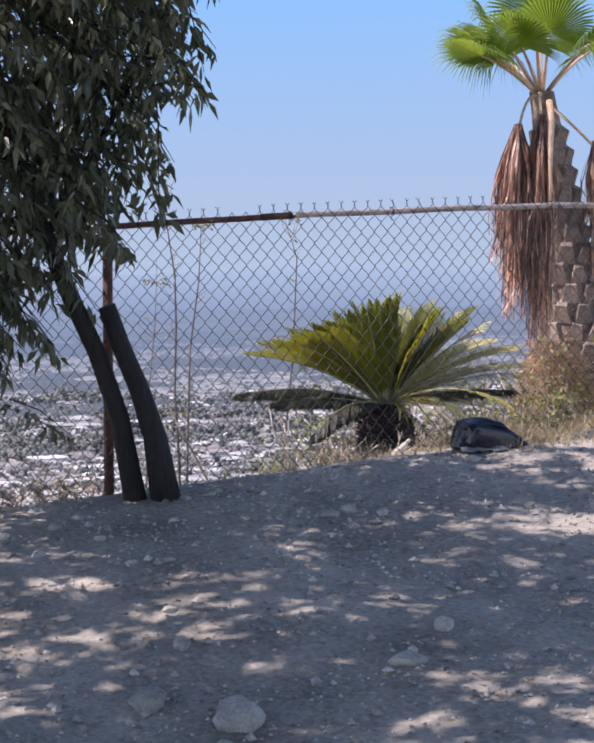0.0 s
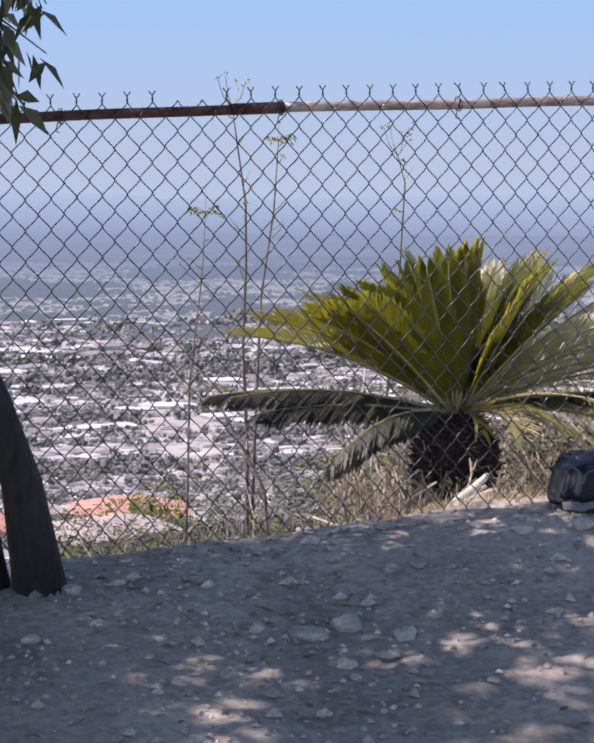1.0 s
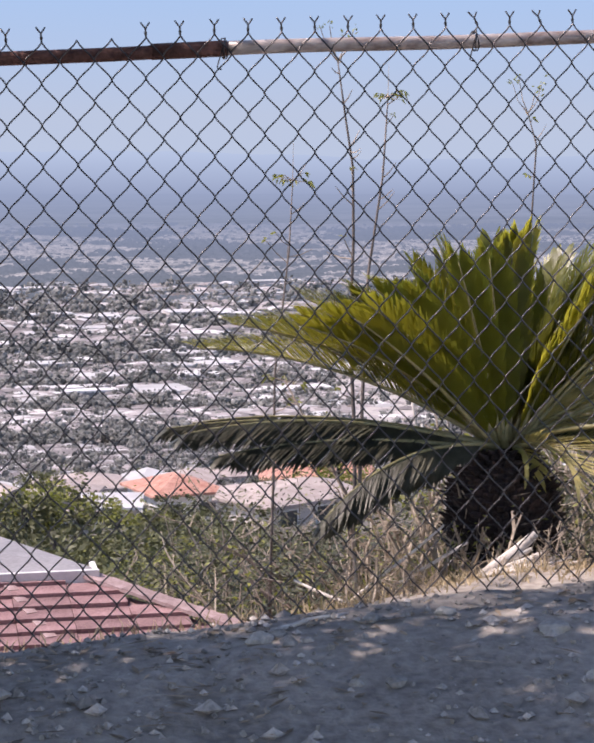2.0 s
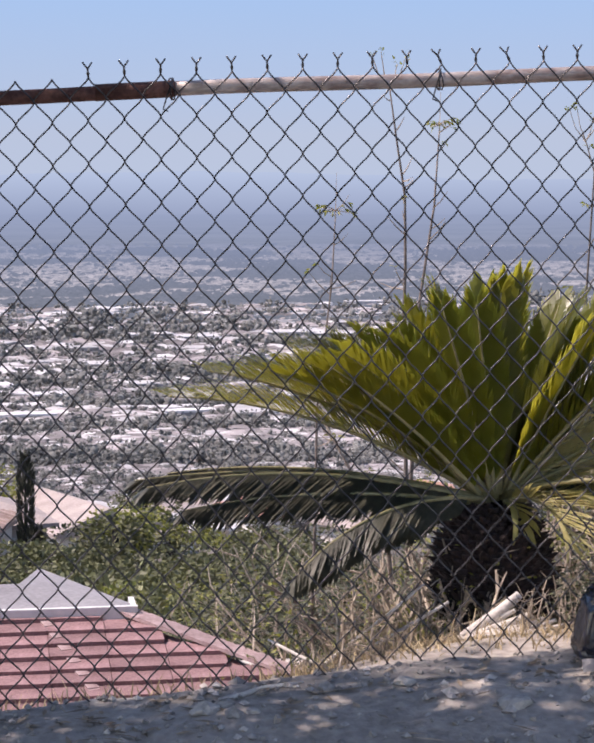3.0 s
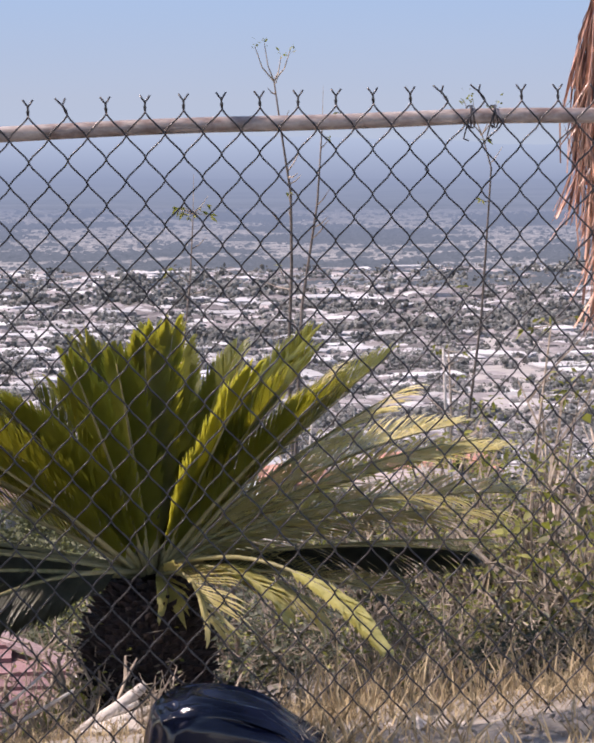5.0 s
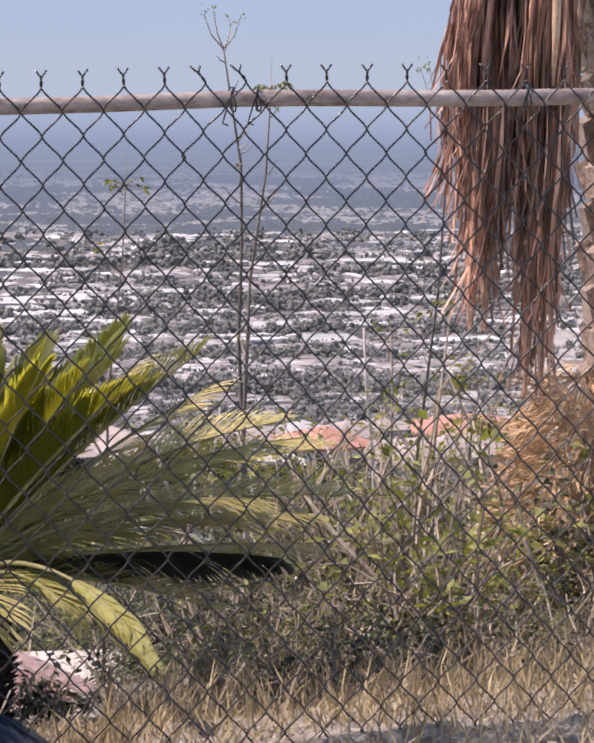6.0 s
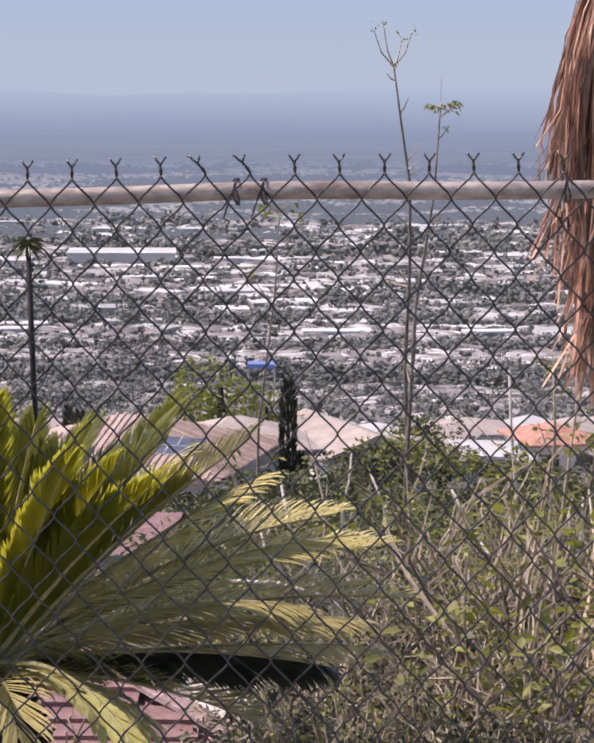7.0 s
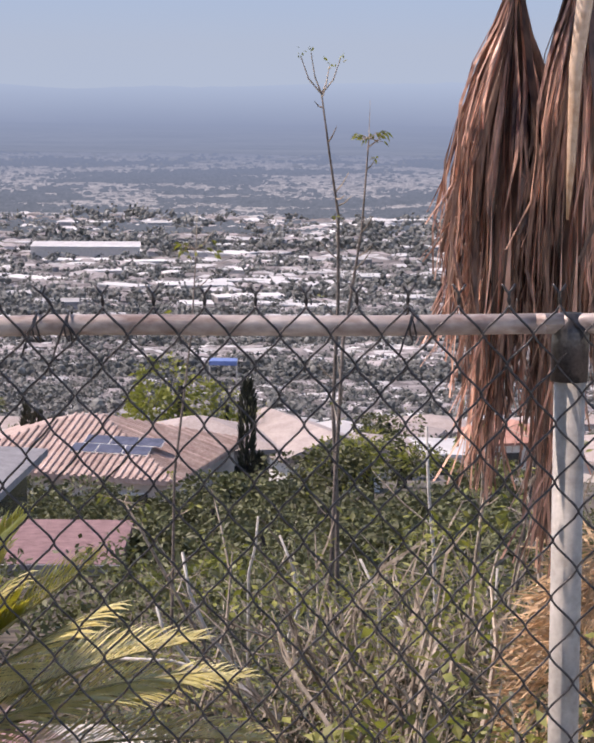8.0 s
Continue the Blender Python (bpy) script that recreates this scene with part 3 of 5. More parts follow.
# ---- fan palm ----
def hanging_leaf(palm, apex, ends, count, seed, spread_x, lab, stalk_from):
    """A dead fan leaf: a drooping bundle of long split blades hung from its bent stalk."""
    r = random.Random(seed)
    b = Build()
    apex = Vector(apex)
    for i in range(count):
        u = r.uniform(-1, 1)
        v = r.uniform(-1, 1)
        drop = r.uniform(0.42, 0.82) if abs(u) > 0.45 else r.uniform(0.6, 1.0)
        bottom = Vector(ends) + Vector((u * spread_x * (1.05 if drop < 0.72 else 0.42) + r.gauss(0, 0.012), v * 0.09, 0))
        full = apex.z - bottom.z
        zb = apex.z - full * drop
        pts = []
        bow = Vector((u * spread_x * 0.42, v * 0.06, 0))
        for k in range(7):
            w = k / 6
            p = apex.lerp(Vector((bottom.x, bottom.y, zb)), w) + bow * math.sin(math.pi * min(1, w * 1.05)) ** 1.8 * 0.8
            p.x += (0.004 + 0.010 * w) * math.sin(9 * w + i) + (0.03 * w ** 6 * r.gauss(0, 1))
            p += Vector((u * 0.012, v * 0.02, 0))
            pts.append(p)
        width = r.uniform(0.003, 0.009) if i % 5 else r.uniform(0.010, 0.016)
        side = Vector((math.cos(i * 2.4), math.sin(i * 2.4), 0))
        k0 = len(b.v)
        for k, p in enumerate(pts):
            ww = width * (0.5 + 0.9 * math.sin(math.pi * min(0.95, 0.1 + k / 6.5)))
            tw = side if k < 4 else Vector((math.cos(i * 2.4 + k * 0.5), math.sin(i * 2.4 + k * 0.5), 0))
            b.v.append(tuple(p - tw * ww * 0.5))
            b.v.append(tuple(p + tw * ww * 0.5))
        for k in range(6):
            b.f.append((k0 + 2 * k, k0 + 2 * k + 1, k0 + 2 * k + 3, k0 + 2 * k + 2))
    leaf = part("dead_leaf", b, PALM_DEAD, palm, lab)
    s = Vector(stalk_from)
    mid = s.lerp(apex, 0.45) + Vector((-0.05, -0.03, 0.16 if apex.x < s.x - 0.12 else 0.03))
    pts = [(1 - t) ** 2 * s + 2 * t * (1 - t) * mid + t * t * (apex + Vector((0, 0, -0.05))) for t in (0, .15, .3, .45, .6, .75, .9, 1)]
    part("leaf_stalk", Build().tube(pts, [0.016, 0.013, 0.011, 0.010, 0.009, 0.009, 0.009, 0.008], 7), PALM_STALK, leaf, "", True)


def fan_leaf(palm, base, azimuth, rise, stalk, size, tip_bend, seed):
    r = random.Random(seed)
    pts = arc(base, azimuth, rise, stalk, 18, 8)
    hub, d = pts[-1], (pts[-1] - pts[-2]).normalized()
    side = d.cross(Vector((0, 0, 1))).normalized()
    up = side.cross(d)
    b = Build()
    for i in range(46):
        w = radians(-118 + 236 * i / 45)
        way = (d * math.cos(w) + side * math.sin(w) + up * 0.12 * math.cos(w * 2)).normalized()
        ln = size * (0.80 + 0.2 * math.cos(w)) * r.uniform(0.93, 1.04)
        n = up
        wd = way.cross(n).normalized()
        q1 = hub + way * ln * 0.55
        q2 = hub + way * ln * 0.78 - Vector((0, 0, 0.03 * tip_bend))
        q3 = hub + way * ln - Vector((0, 0, (0.10 + 0.10 * r.random()) * tip_bend))
        ridge = n * 0.010
        half = ln * 0.55 * math.tan(radians(236 / 45 / 2))
        k = len(b.v)
        b.v.extend(tuple(q) for q in (hub, q1 - wd * half, q1 + ridge, q1 + wd * half, q2 - wd * half * 0.5, q2 + wd * half * 0.5, q3))
        b.f += [(k, k + 1, k + 2), (k, k + 2, k + 3), (k + 1, k + 4, k + 5, k + 3, k + 2), (k + 4, k + 6, k + 5)]
    leaf = part("fan_leaf", b, PALM_GREEN, palm)
    part("leaf_stalk", Build().tube(pts, [0.017 - 0.0012 * i for i in range(9)], 6), PALM_STALK, leaf, "", True)


def fan_palm():
    x0, y0 = 3.03, 2.15
    base = ground_z(x0, y0) - 0.05
    palm = thing("fan_palm", "fan palm with shaggy trunk, hanging dead leaves and green crown", "palm tree", (x0, y0, 0))
    top = 2.08
    LEAN = -0.30
    b = Build()
    rings, n = 26, 30
    prof = [(0, 0.27), (0.12, 0.25), (0.35, 0.215), (0.6, 0.165), (0.85, 0.11), (1, 0.085)]
    for j in range(rings + 1):
        u = j / rings
        for i in range(n):
            w = 2 * math.pi * i / n
            rr = lerp(prof, u) * (0.93 + 0.1 * noise.noise(Vector((math.cos(w) * 2.5, math.sin(w) * 2.5, u * 9))))
            b.v.append((rr * math.cos(w) + LEAN * u ** 1.5, rr * math.sin(w), base + (top - base) * u))
    for j in range(rings):
        for i in range(n):
            k = (i + 1) % n
            b.f.append((j * n + i, j * n + k, (j + 1) * n + k, (j + 1) * n + i))
    part("trunk", b, PALM_BARK, palm, "grey-brown trunk", True)
    # cut leaf bases in a criss-cross lattice
    boot = Build()
    boot.v = [(-0.055, 0, -0.05), (0.055, 0, -0.05), (0.032, -0.034, 0.05), (-0.032, -0.034, 0.05), (-0.055, 0.03, -0.05), (0.055, 0.03, -0.05), (0.026, 0.012, 0.085), (-0.026, 0.012, 0.085)]
    boot.f = [(0, 1, 2, 3), (1, 5, 6, 2), (4, 0, 3, 7), (3, 2, 6, 7), (5, 4, 7, 6), (0, 4, 5, 1)]
    me = boot.mesh("leaf_base", PALM_BARK)
    i = 0
    for j in range(17):
        u = 0.03 + 0.9 * j / 17
        for k in range(9):
            w = 2 * math.pi * (k + 0.5 * (j % 2)) / 9
            ob = new("leaf_base", me)
            ob.parent = palm
            rr = lerp(prof, u) * 0.98
            s = 0.6 + 0.75 * lerp(prof, u) / 0.27
            ob.matrix_basis = pose(rr * math.cos(w) + LEAN * u ** 1.5, rr * math.sin(w), base + (top - base) * u, rng.uniform(-12, 4), rng.uniform(-14, 14), math.degrees(w) + 90) @ Matrix.Scale(s * rng.uniform(0.8, 1.1), 4)
            i += 1
    # loose orange fibre round the foot
    f = Build()
    for i in range(1500):
        w = rng.uniform(0, 2 * math.pi)
        u = rng.uniform(0.02, 0.42) ** 1.3
        rr = lerp(prof, u) * 0.98 + 0.22 * rng.random() * max(0, 0.22 - u) / 0.22
        p = Vector((rr * math.cos(w), rr * math.sin(w), base + (top - base) * u))
        way = Vector((math.cos(w + rng.uniform(-1, 1)), math.sin(w + rng.uniform(-1, 1)), rng.uniform(-0.9, 0.55)))
        f.leaf(p, way, rng.uniform(0.06, 0.17), rng.uniform(0.004, 0.009), rng.uniform(0, 0.3))
    for i in range(3400):
        w, q = rng.uniform(0, 6.3), rng.random() ** 0.5
        p = Vector((-0.35 + 0.28 * q * math.cos(w), -0.24 + 0.24 * q * math.sin(w), base + 0.05 + 0.78 * (1 - q ** 3) * rng.uniform(0.7, 1)))
        way = Vector((math.cos(w) * 0.8 + rng.uniform(-.5, .5), math.sin(w) * 0.8 + rng.uniform(-.5, .5), rng.uniform(-0.8, 0.6)))
        f.leaf(p, way, rng.uniform(0.05, 0.15), rng.uniform(0.004, 0.010), rng.uniform(0, 0.3))
    tagged(part("fibre", f, PALM_FIBRE, palm, "frayed orange-brown fibre"), kind="stuff")
    crown = (LEAN, 0, top - 0.05)
    o = Vector((x0, y0, 0))
    # dead leaves hung on the near side
    for apex, ends, count, spread_x, lab in (((2.385, 1.86, 1.84), (2.325, 1.83, 0.60), 460, 0.108, "brown dead fan leaf hanging like a broom"),
                                             ((2.535, 1.82, 1.90), (2.485, 1.81, 0.40), 460, 0.082, "reddish dead fan leaf hanging to the weeds"),
                                             ((2.96, 1.87, 1.75), (3.05, 1.86, 0.72), 220, 0.10, "")):
        hanging_leaf(palm, Vector(apex) - o, Vector(ends) - o, count, count, spread_x, lab, crown)
    stalk = [Vector(p) - o for p in ((2.575, 1.80, 1.98), (2.53, 1.70, 1.85), (2.505, 1.675, 1.65), (2.50, 1.67, 1.42), (2.497, 1.68, 1.30))]
    part("leaf_stalk", Build().tube(stalk, [0.022, 0.020, 0.016, 0.010, 0.003], 8), PALM_STALK, palm, "pale pinkish bent leaf stalk", True)
    for i, (az, rise, st, size, tb) in enumerate(((172, 44, 0.42, 0.42, 0.6), (196, 30, 0.55, 0.40, 0.5), (215, 52, 0.40, 0.44, 0.8), (250, 60, 0.45, 0.46, 0.8), (300, 50, 0.45, 0.46, 0.8),
                                                  (10, 45, 0.5, 0.45, 0.8), (60, 55, 0.5, 0.45, 0.8), (110, 50, 0.5, 0.45, 0.8), (150, 66, 0.45, 0.45, 0.8), (225, 78, 0.5, 0.45, 0.8), (186, 42, 0.40, 0.32, 1.3))):
        fan_leaf(palm, (LEAN + 0.03 * math.cos(radians(az)), 0.03 * math.sin(radians(az)), top - 0.02), az, rise, st, size, tb, 90 + i)
    return palm


fan_palm()


# ---- leaning tree by the fence ----
def leaning_tree():
    tree = thing("leaning_tree", "dark evergreen tree with two leaning trunks and drooping leaves", "tree", (-0.78, -0.2, 0))
    o = Vector((-0.78, -0.2, 0))
    z0 = ground_z(-0.75, -0.22) - 0.05
    main = [(-0.84, -0.16, z0), (-0.92, -0.17, 0.25), (-1.03, -0.19, 0.55), (-1.16, -0.20, 0.82), (-1.28, -0.22, 1.1), (-1.42, -0.26, 1.5), (-1.62, -0.4, 2.1), (-1.75, -0.7, 2.9)]
    stub = [(-0.72, -0.24, z0), (-0.775, -0.24, 0.16), (-0.85, -0.25, 0.38), (-0.935, -0.25, 0.58), (-1.0, -0.25, 0.76)]
    part("trunk", Build().tube([Vector(p) - o for p in main], [0.055, 0.045, 0.042, 0.04, 0.038, 0.034, 0.028, 0.018], 12), BARK, tree, "dark leaning trunk", True)
    part("trunk", Build().tube([Vector(p) - o for p in stub], [0.075, 0.055, 0.047, 0.043, 0.041], 12), BARK, tree, "cut-off leaning trunk", True)
    r = random.Random(11)
    twigs, leaves = Build(), Build()
    # clumps of the near crown, and its wide unseen roof, added to shade the yard
    spots = []
    for x, y, z, s, k in ((-1.75, -0.30, 2.15, 0.62, 26), (-1.35, -0.25, 2.25, 0.50, 22), (-1.0, -0.22, 2.30, 0.45, 18), (-1.55, -0.30, 1.65, 0.50, 22), (-1.10, -0.25, 1.85, 0.42, 20), (-0.78, -0.25, 1.95, 0.32, 14),
                          (-1.9, -0.3, 1.3, 0.45, 16), (-1.35, -0.2, 1.35, 0.36, 14), (-1.05, -0.2, 1.45, 0.28, 11), (-1.75, -0.2, 0.95, 0.36, 13), (-1.45, -0.2, 0.95, 0.26, 7), (-1.12, -0.15, 1.10, 0.17, 6),
                          (-0.62, -0.25, 1.72, 0.17, 6), (-0.50, -0.25, 1.90, 0.13, 4), (-2.2, -0.3, 1.8, 0.6, 20), (-2.2, -0.3, 1.0, 0.5, 14), (-1.85, -0.1, 0.75, 0.30, 9), (-1.5, -0.05, 0.62, 0.24, 6), (-0.98, -0.2, 0.98, 0.10, 3), (-0.90, -0.22, 1.30, 0.12, 3)):
        for _ in range(int(k * 3.4)):
            spots.append((Vector((x + r.gauss(0, s * 0.5), y + r.gauss(0, 0.22), z + r.gauss(0, s * 0.45))), 1.0))
    for _ in range(4600):
        y = r.uniform(-8.4, 0.05)
        if y > -1.6 and r.random() < 0.50:
            continue
        x = r.uniform(-8.0, 0.6)
        if x > -1.6 and r.random() < 0.4:
            continue
        spots.append((Vector((x, y, r.uniform(3.0, 4.3))), 2.0))
    for _ in range(2600):
        spots.append((Vector((r.uniform(-8.0, -1.8), r.uniform(-8.4, -2.0), r.uniform(3.0, 4.3))), 2.0))
    for _ in range(260):
        spots.append((Vector((r.uniform(-5.2, -1.2), r.uniform(-2.0, -0.1), r.uniform(3.0, 4.3))), 2.0))
    def in_crown(c):
        w = abs((c.x + 3.7) / 4.5) ** 2.6 + abs((c.y + 3.9) / 4.4) ** 2.6
        return w < 1.0 + 0.55 * noise.noise(Vector((c.x * 0.8, c.y * 0.8, 2.0)))
    # holes left in the unseen roof where sun patches should fall on the dirt
    gaps = ((0.0, -0.52, 0.80, 0.22), (0.95, -0.40, 0.45, 0.24), (0.85, -1.40, 0.40, 0.40), (-0.30, -2.80, 0.34, 0.34), (-0.50, -3.40, 0.40, 0.30), (-1.00, -3.20, 0.16, 0.12),
            (-1.20, -1.66, 0.18, 0.10), (-0.94, -0.60, 0.20, 0.10), (0.40, -0.90, 0.32, 0.12), (0.6, -2.2, 0.14, 0.2), (-0.75, -2.0, 0.14, 0.10), (-1.6, -1.1, 0.2, 0.12), (-1.9, -1.8, 0.14, 0.12))

    def sunlit(c):
        gx, gy = c.x + (c.z + 0.2) * 0.733, c.y - (c.z + 0.2) * 0.111
        if noise.noise(Vector((gx * 2.3, gy * 3.1, 6))) > 0.47:
            return True
        return any(((gx - x) / (rx + 0.05)) ** 2 + ((gy - y) / (ry + 0.06)) ** 2 < 1 for x, y, rx, ry in gaps)

    def inside(c):
        return c.x < lerp([(0.5, -1.35), (0.88, -1.12), (1.29, -0.92), (1.64, -0.74), (2.0, -0.66), (2.4, -0.62)], c.z)
    spots = [(c, size) for c, size in spots if (inside(c) if size < 1.5 else in_crown(c) and not sunlit(c))]
    for c, size in spots:
        start = c + Vector((r.uniform(-0.2, 0.05), r.uniform(-0.08, 0.08), r.uniform(0.05, 0.2))) * size
        way = Vector((r.uniform(-0.4, 1.0), r.uniform(-0.6, 0.6), r.uniform(-0.7, 0.3))).normalized()
        pts = [start + way * 0.28 * size * t + Vector((0, 0, -0.12 * t * t * size)) for t in (0, 0.5, 1)]
        twigs.tube(pts, [0.004 * size, 0.003 * size, 0.0015 * size], 4)
        for k in range(17):
            u = k / 16
            p = pts[0].lerp(pts[2], u) + Vector((0, 0, -0.02))
            d = Vector((r.uniform(-0.8, 0.8), r.uniform(-0.8, 0.8), r.uniform(-1.0, 0.1)))
            leaves.leaf(p - Vector((0, 0, 0)), d, r.uniform(0.055, 0.092) * size, r.uniform(0.024, 0.037) * size, r.uniform(0.3, 0.7))
    for b in (twigs, leaves):
        b.v = [(x - o.x, y - o.y, z) for x, y, z in b.v]
    limb = [(-1.62, -0.4, 2.1), (-2.0, -1.4, 3.0), (-2.4, -2.8, 3.5), (-2.8, -4.4, 3.8)]
    part("limb", Build().tube([Vector(p) - o for p in limb], [0.035, 0.03, 0.025, 0.015], 8), BARK, tree, "", True)
    limb = [(-1.25, -0.22, 1.1), (-1.05, -0.24, 1.45), (-0.85, -0.25, 1.78), (-0.62, -0.25, 1.95)]
    part("limb", Build().tube([Vector(p) - o for p in limb], [0.022, 0.017, 0.012, 0.006], 8), BARK, tree, "", True)
    tagged(part("twig_spray", twigs, BARK, tree), kind="stuff")
    part("crown", leaves, LEAF, tree, "dense dark drooping leaves")


leaning_tree()


# ---- rubbish bag ----
def rubbish_bag():
    bag = thing("rubbish_bag", "black plastic rubbish bag slumped on the dirt against the fence", "rubbish bag", (1.03, -0.13, ground_z(1.03, -0.13) - 0.01), -4)
    bm = bmesh.new()
    bmesh.ops.create_icosphere(bm, subdivisions=5, radius=1.0)
    for v in bm.verts:
        p = v.co.copy()
        x, y, z = p
        e = 0.34
        q = Vector((math.copysign(abs(x) ** e, x), math.copysign(abs(y) ** 0.8, y), math.copysign(abs(z) ** e, z)))
        height = lerp([(-1, 0.155), (-0.5, 0.168), (-0.05, 0.165), (0.2, 0.148), (0.55, 0.092), (1, 0.03)], q.x)
        zz = (q.z * 0.5 + 0.5) * height
        crumple = 0.008 * noise.noise(p * 1.8) + 0.007 * (0.5 - abs(noise.noise(p * 2.6 + Vector((3, 1, 2)))) * 2) + 0.003 * (0.5 - abs(noise.noise(p * 6.5)) * 2)
        n = p.normalized()
        v.co = Vector((q.x * 0.195 + 0.036 * (zz / 0.17) * max(0.0, -q.x), q.y * 0.105, max(0.0, zz))) + n * crumple
        if v.co.z < 0:
            v.co.z = 0
    me = bpy.data.meshes.new("body")
    bm.to_mesh(me)
    bm.free()
    me.materials.append(PLASTIC)
    me.polygons.foreach_set("use_smooth", [True] * len(me.polygons))
    part("body", me, None, bag)
    skirt = Build()
    for i in range(30):
        u = i / 29
        x = -0.20 + 0.26 * u
        y = -0.112 - 0.012 * math.sin(u * 9)
        skirt.v += [(x, y + 0.012, 0.030 + 0.003 * math.sin(i * 0.6)), (x - 0.004, y - 0.014, 0.010 + 0.003 * math.sin(i * 0.8))]
    for i in range(29):
        skirt.f.append((2 * i, 2 * i + 1, 2 * i + 3, 2 * i + 2))
    part("loose_hem", skirt, material("grey_plastic_film", (0.10, 0.10, 0.11), (0.20, 0.20, 0.21), 0.4, 6, 40, 0.4), bag, "loose grey film edge", True)
    return bag


rubbish_bag()


# ---- stones and litter on the dirt ----
def stone(x, y, size, seed, label="", group="stones on the dirt"):
    r = random.Random(seed)
    bm = bmesh.new()
    bmesh.ops.create_icosphere(bm, subdivisions=2, radius=1.0)
    sx, sy, sz = size, size * r.uniform(0.65, 0.95), size * r.uniform(0.4, 0.65)
    off = Vector((seed * 1.7, seed * 0.6, 0))
    for v in bm.verts:
        k = 1 + 0.45 * noise.noise(v.co * 1.1 + off) + 0.12 * noise.noise(v.co * 3 + off)
        v.co = Vector((v.co.x * sx, v.co.y * sy, v.co.z * sz)) * k * 0.5
    me = bpy.data.meshes.new("stone")
    bm.to_mesh(me)
    bm.free()
    me.materials.append(STONE)
    ob = new("stone", me)
    ob.matrix_basis = pose(x, y, ground_z(x, y) + sz * 0.10, 0, 0, r.uniform(0, 360))
    return tagged(ob, label or "small grey-brown stone half sunk in the dirt", "stone", group)


for k, (x, y, s, lab) in enumerate(((-1.56, -2.36, 0.17, "flat pale grey stone lying on the dirt"), (-1.33, -2.62, 0.21, "broad tan stone lying on the dirt"), (0.84, -0.30, 0.085, "pale rounded stone beside the rubbish bag"),
                                    (-0.13, -0.74, 0.10, "grey broken stone in the dirt"), (-0.02, -0.70, 0.09, "grey broken stone in the dirt"), (-0.10, -0.93, 0.06, ""), (0.02, -0.90, 0.07, ""), (-0.40, -0.92, 0.055, ""), (0.10, -0.80, 0.08, ""),
                                    (0.48, -0.12, 0.05, "dark stone at the fence foot"), (0.66, -0.30, 0.07, ""), (0.32, -0.10, 0.045, "dark stone at the fence foot"), (-1.28, -1.95, 0.10, ""), (-0.34, -2.2, 0.11, ""), (-0.62, -2.45, 0.15, "pale tan stone lying on the dirt"))):
    stone(x, y, s, k + 1, lab)
for k in range(150):
    y = -abs(rng.gauss(0, 1.5)) - 0.12
    stone(rng.uniform(-2.2, 3.0) + y * 0.25, y, rng.uniform(0.02, 0.07), 30 + k)


def litter():
    b = Build()
    for i in range(5200):
        y = -0.05 - 5.5 * rng.random() ** 1.6
        x = rng.uniform(-2.6, 3.4) + y * 0.35
        if noise.noise(Vector((x * 1.1, y * 1.1, 2))) < rng.uniform(-0.5, 0.35):
            continue
        p = Vector((x, y, ground_z(x, y) + 0.004))
        w = rng.uniform(0, 6.3)
        b.leaf(p, (math.cos(w), math.sin(w), rng.uniform(0, 0.25)), rng.uniform(0.02, 0.07), rng.uniform(0.006, 0.018), 0.05, (0, 0, 1))
    tagged(part("leaf_litter", b, LITTER), "dry brown leaves scattered over the dirt", "leaf litter", kind="stuff")
    b = Build()
    for i in range(2600):
        y = -0.02 - 4.5 * rng.random() ** 1.8
        x = rng.uniform(-2.4, 3.2) + y * 0.35
        s = rng.uniform(0.004, 0.014)
        m = Euler((rng.uniform(0, 3), rng.uniform(0, 3), rng.uniform(0, 3))).to_matrix()
        b.box((x, y, ground_z(x, y) + s * 0.2), (s, s * 0.8, s * 0.6), m)
    tagged(part("gravel", b, STONE), "loose grey gravel on the dirt", "gravel", kind="stuff")


litter()


def gravel():
    """Loose pebbles strewn over the dirt."""
    b = Build()
    r = random.Random(77)
    while len(b.f) < 8 * 7500:
        x, y = r.uniform(-3.2, 2.4), r.uniform(-3.2, 0.05)
        if noise.noise(Vector((x * 1.7, y * 2.6, 8))) < r.uniform(-0.5, 0.4):
            continue
        q = r.uniform(0.0025, 0.011) * (1 + 1.2 * (r.random() < 0.07))
        c = Vector((x, y, ground_z(x, y) + q * 0.25))
        w = r.uniform(0, 6.3)
        a = [c + Vector((math.cos(w + k * 1.571) * q * r.uniform(0.8, 1.5), math.sin(w + k * 1.571) * q * r.uniform(0.8, 1.5), q * r.uniform(-0.2, 0.2))) for k in range(4)]
        k0 = len(b.v)
        b.v.extend(tuple(p) for p in (*a, c + Vector((0, 0, q * 0.8)), c - Vector((0, 0, q * 0.7))))
        for k in range(4):
            n = (k + 1) % 4
            b.f += [(k0 + k, k0 + n, k0 + 4), (k0 + n, k0 + k, k0 + 5)]
    tagged(part("gravel", b, PEBBLE), "loose pale pebbles strewn over the dirt", "gravel", kind="stuff")


gravel()


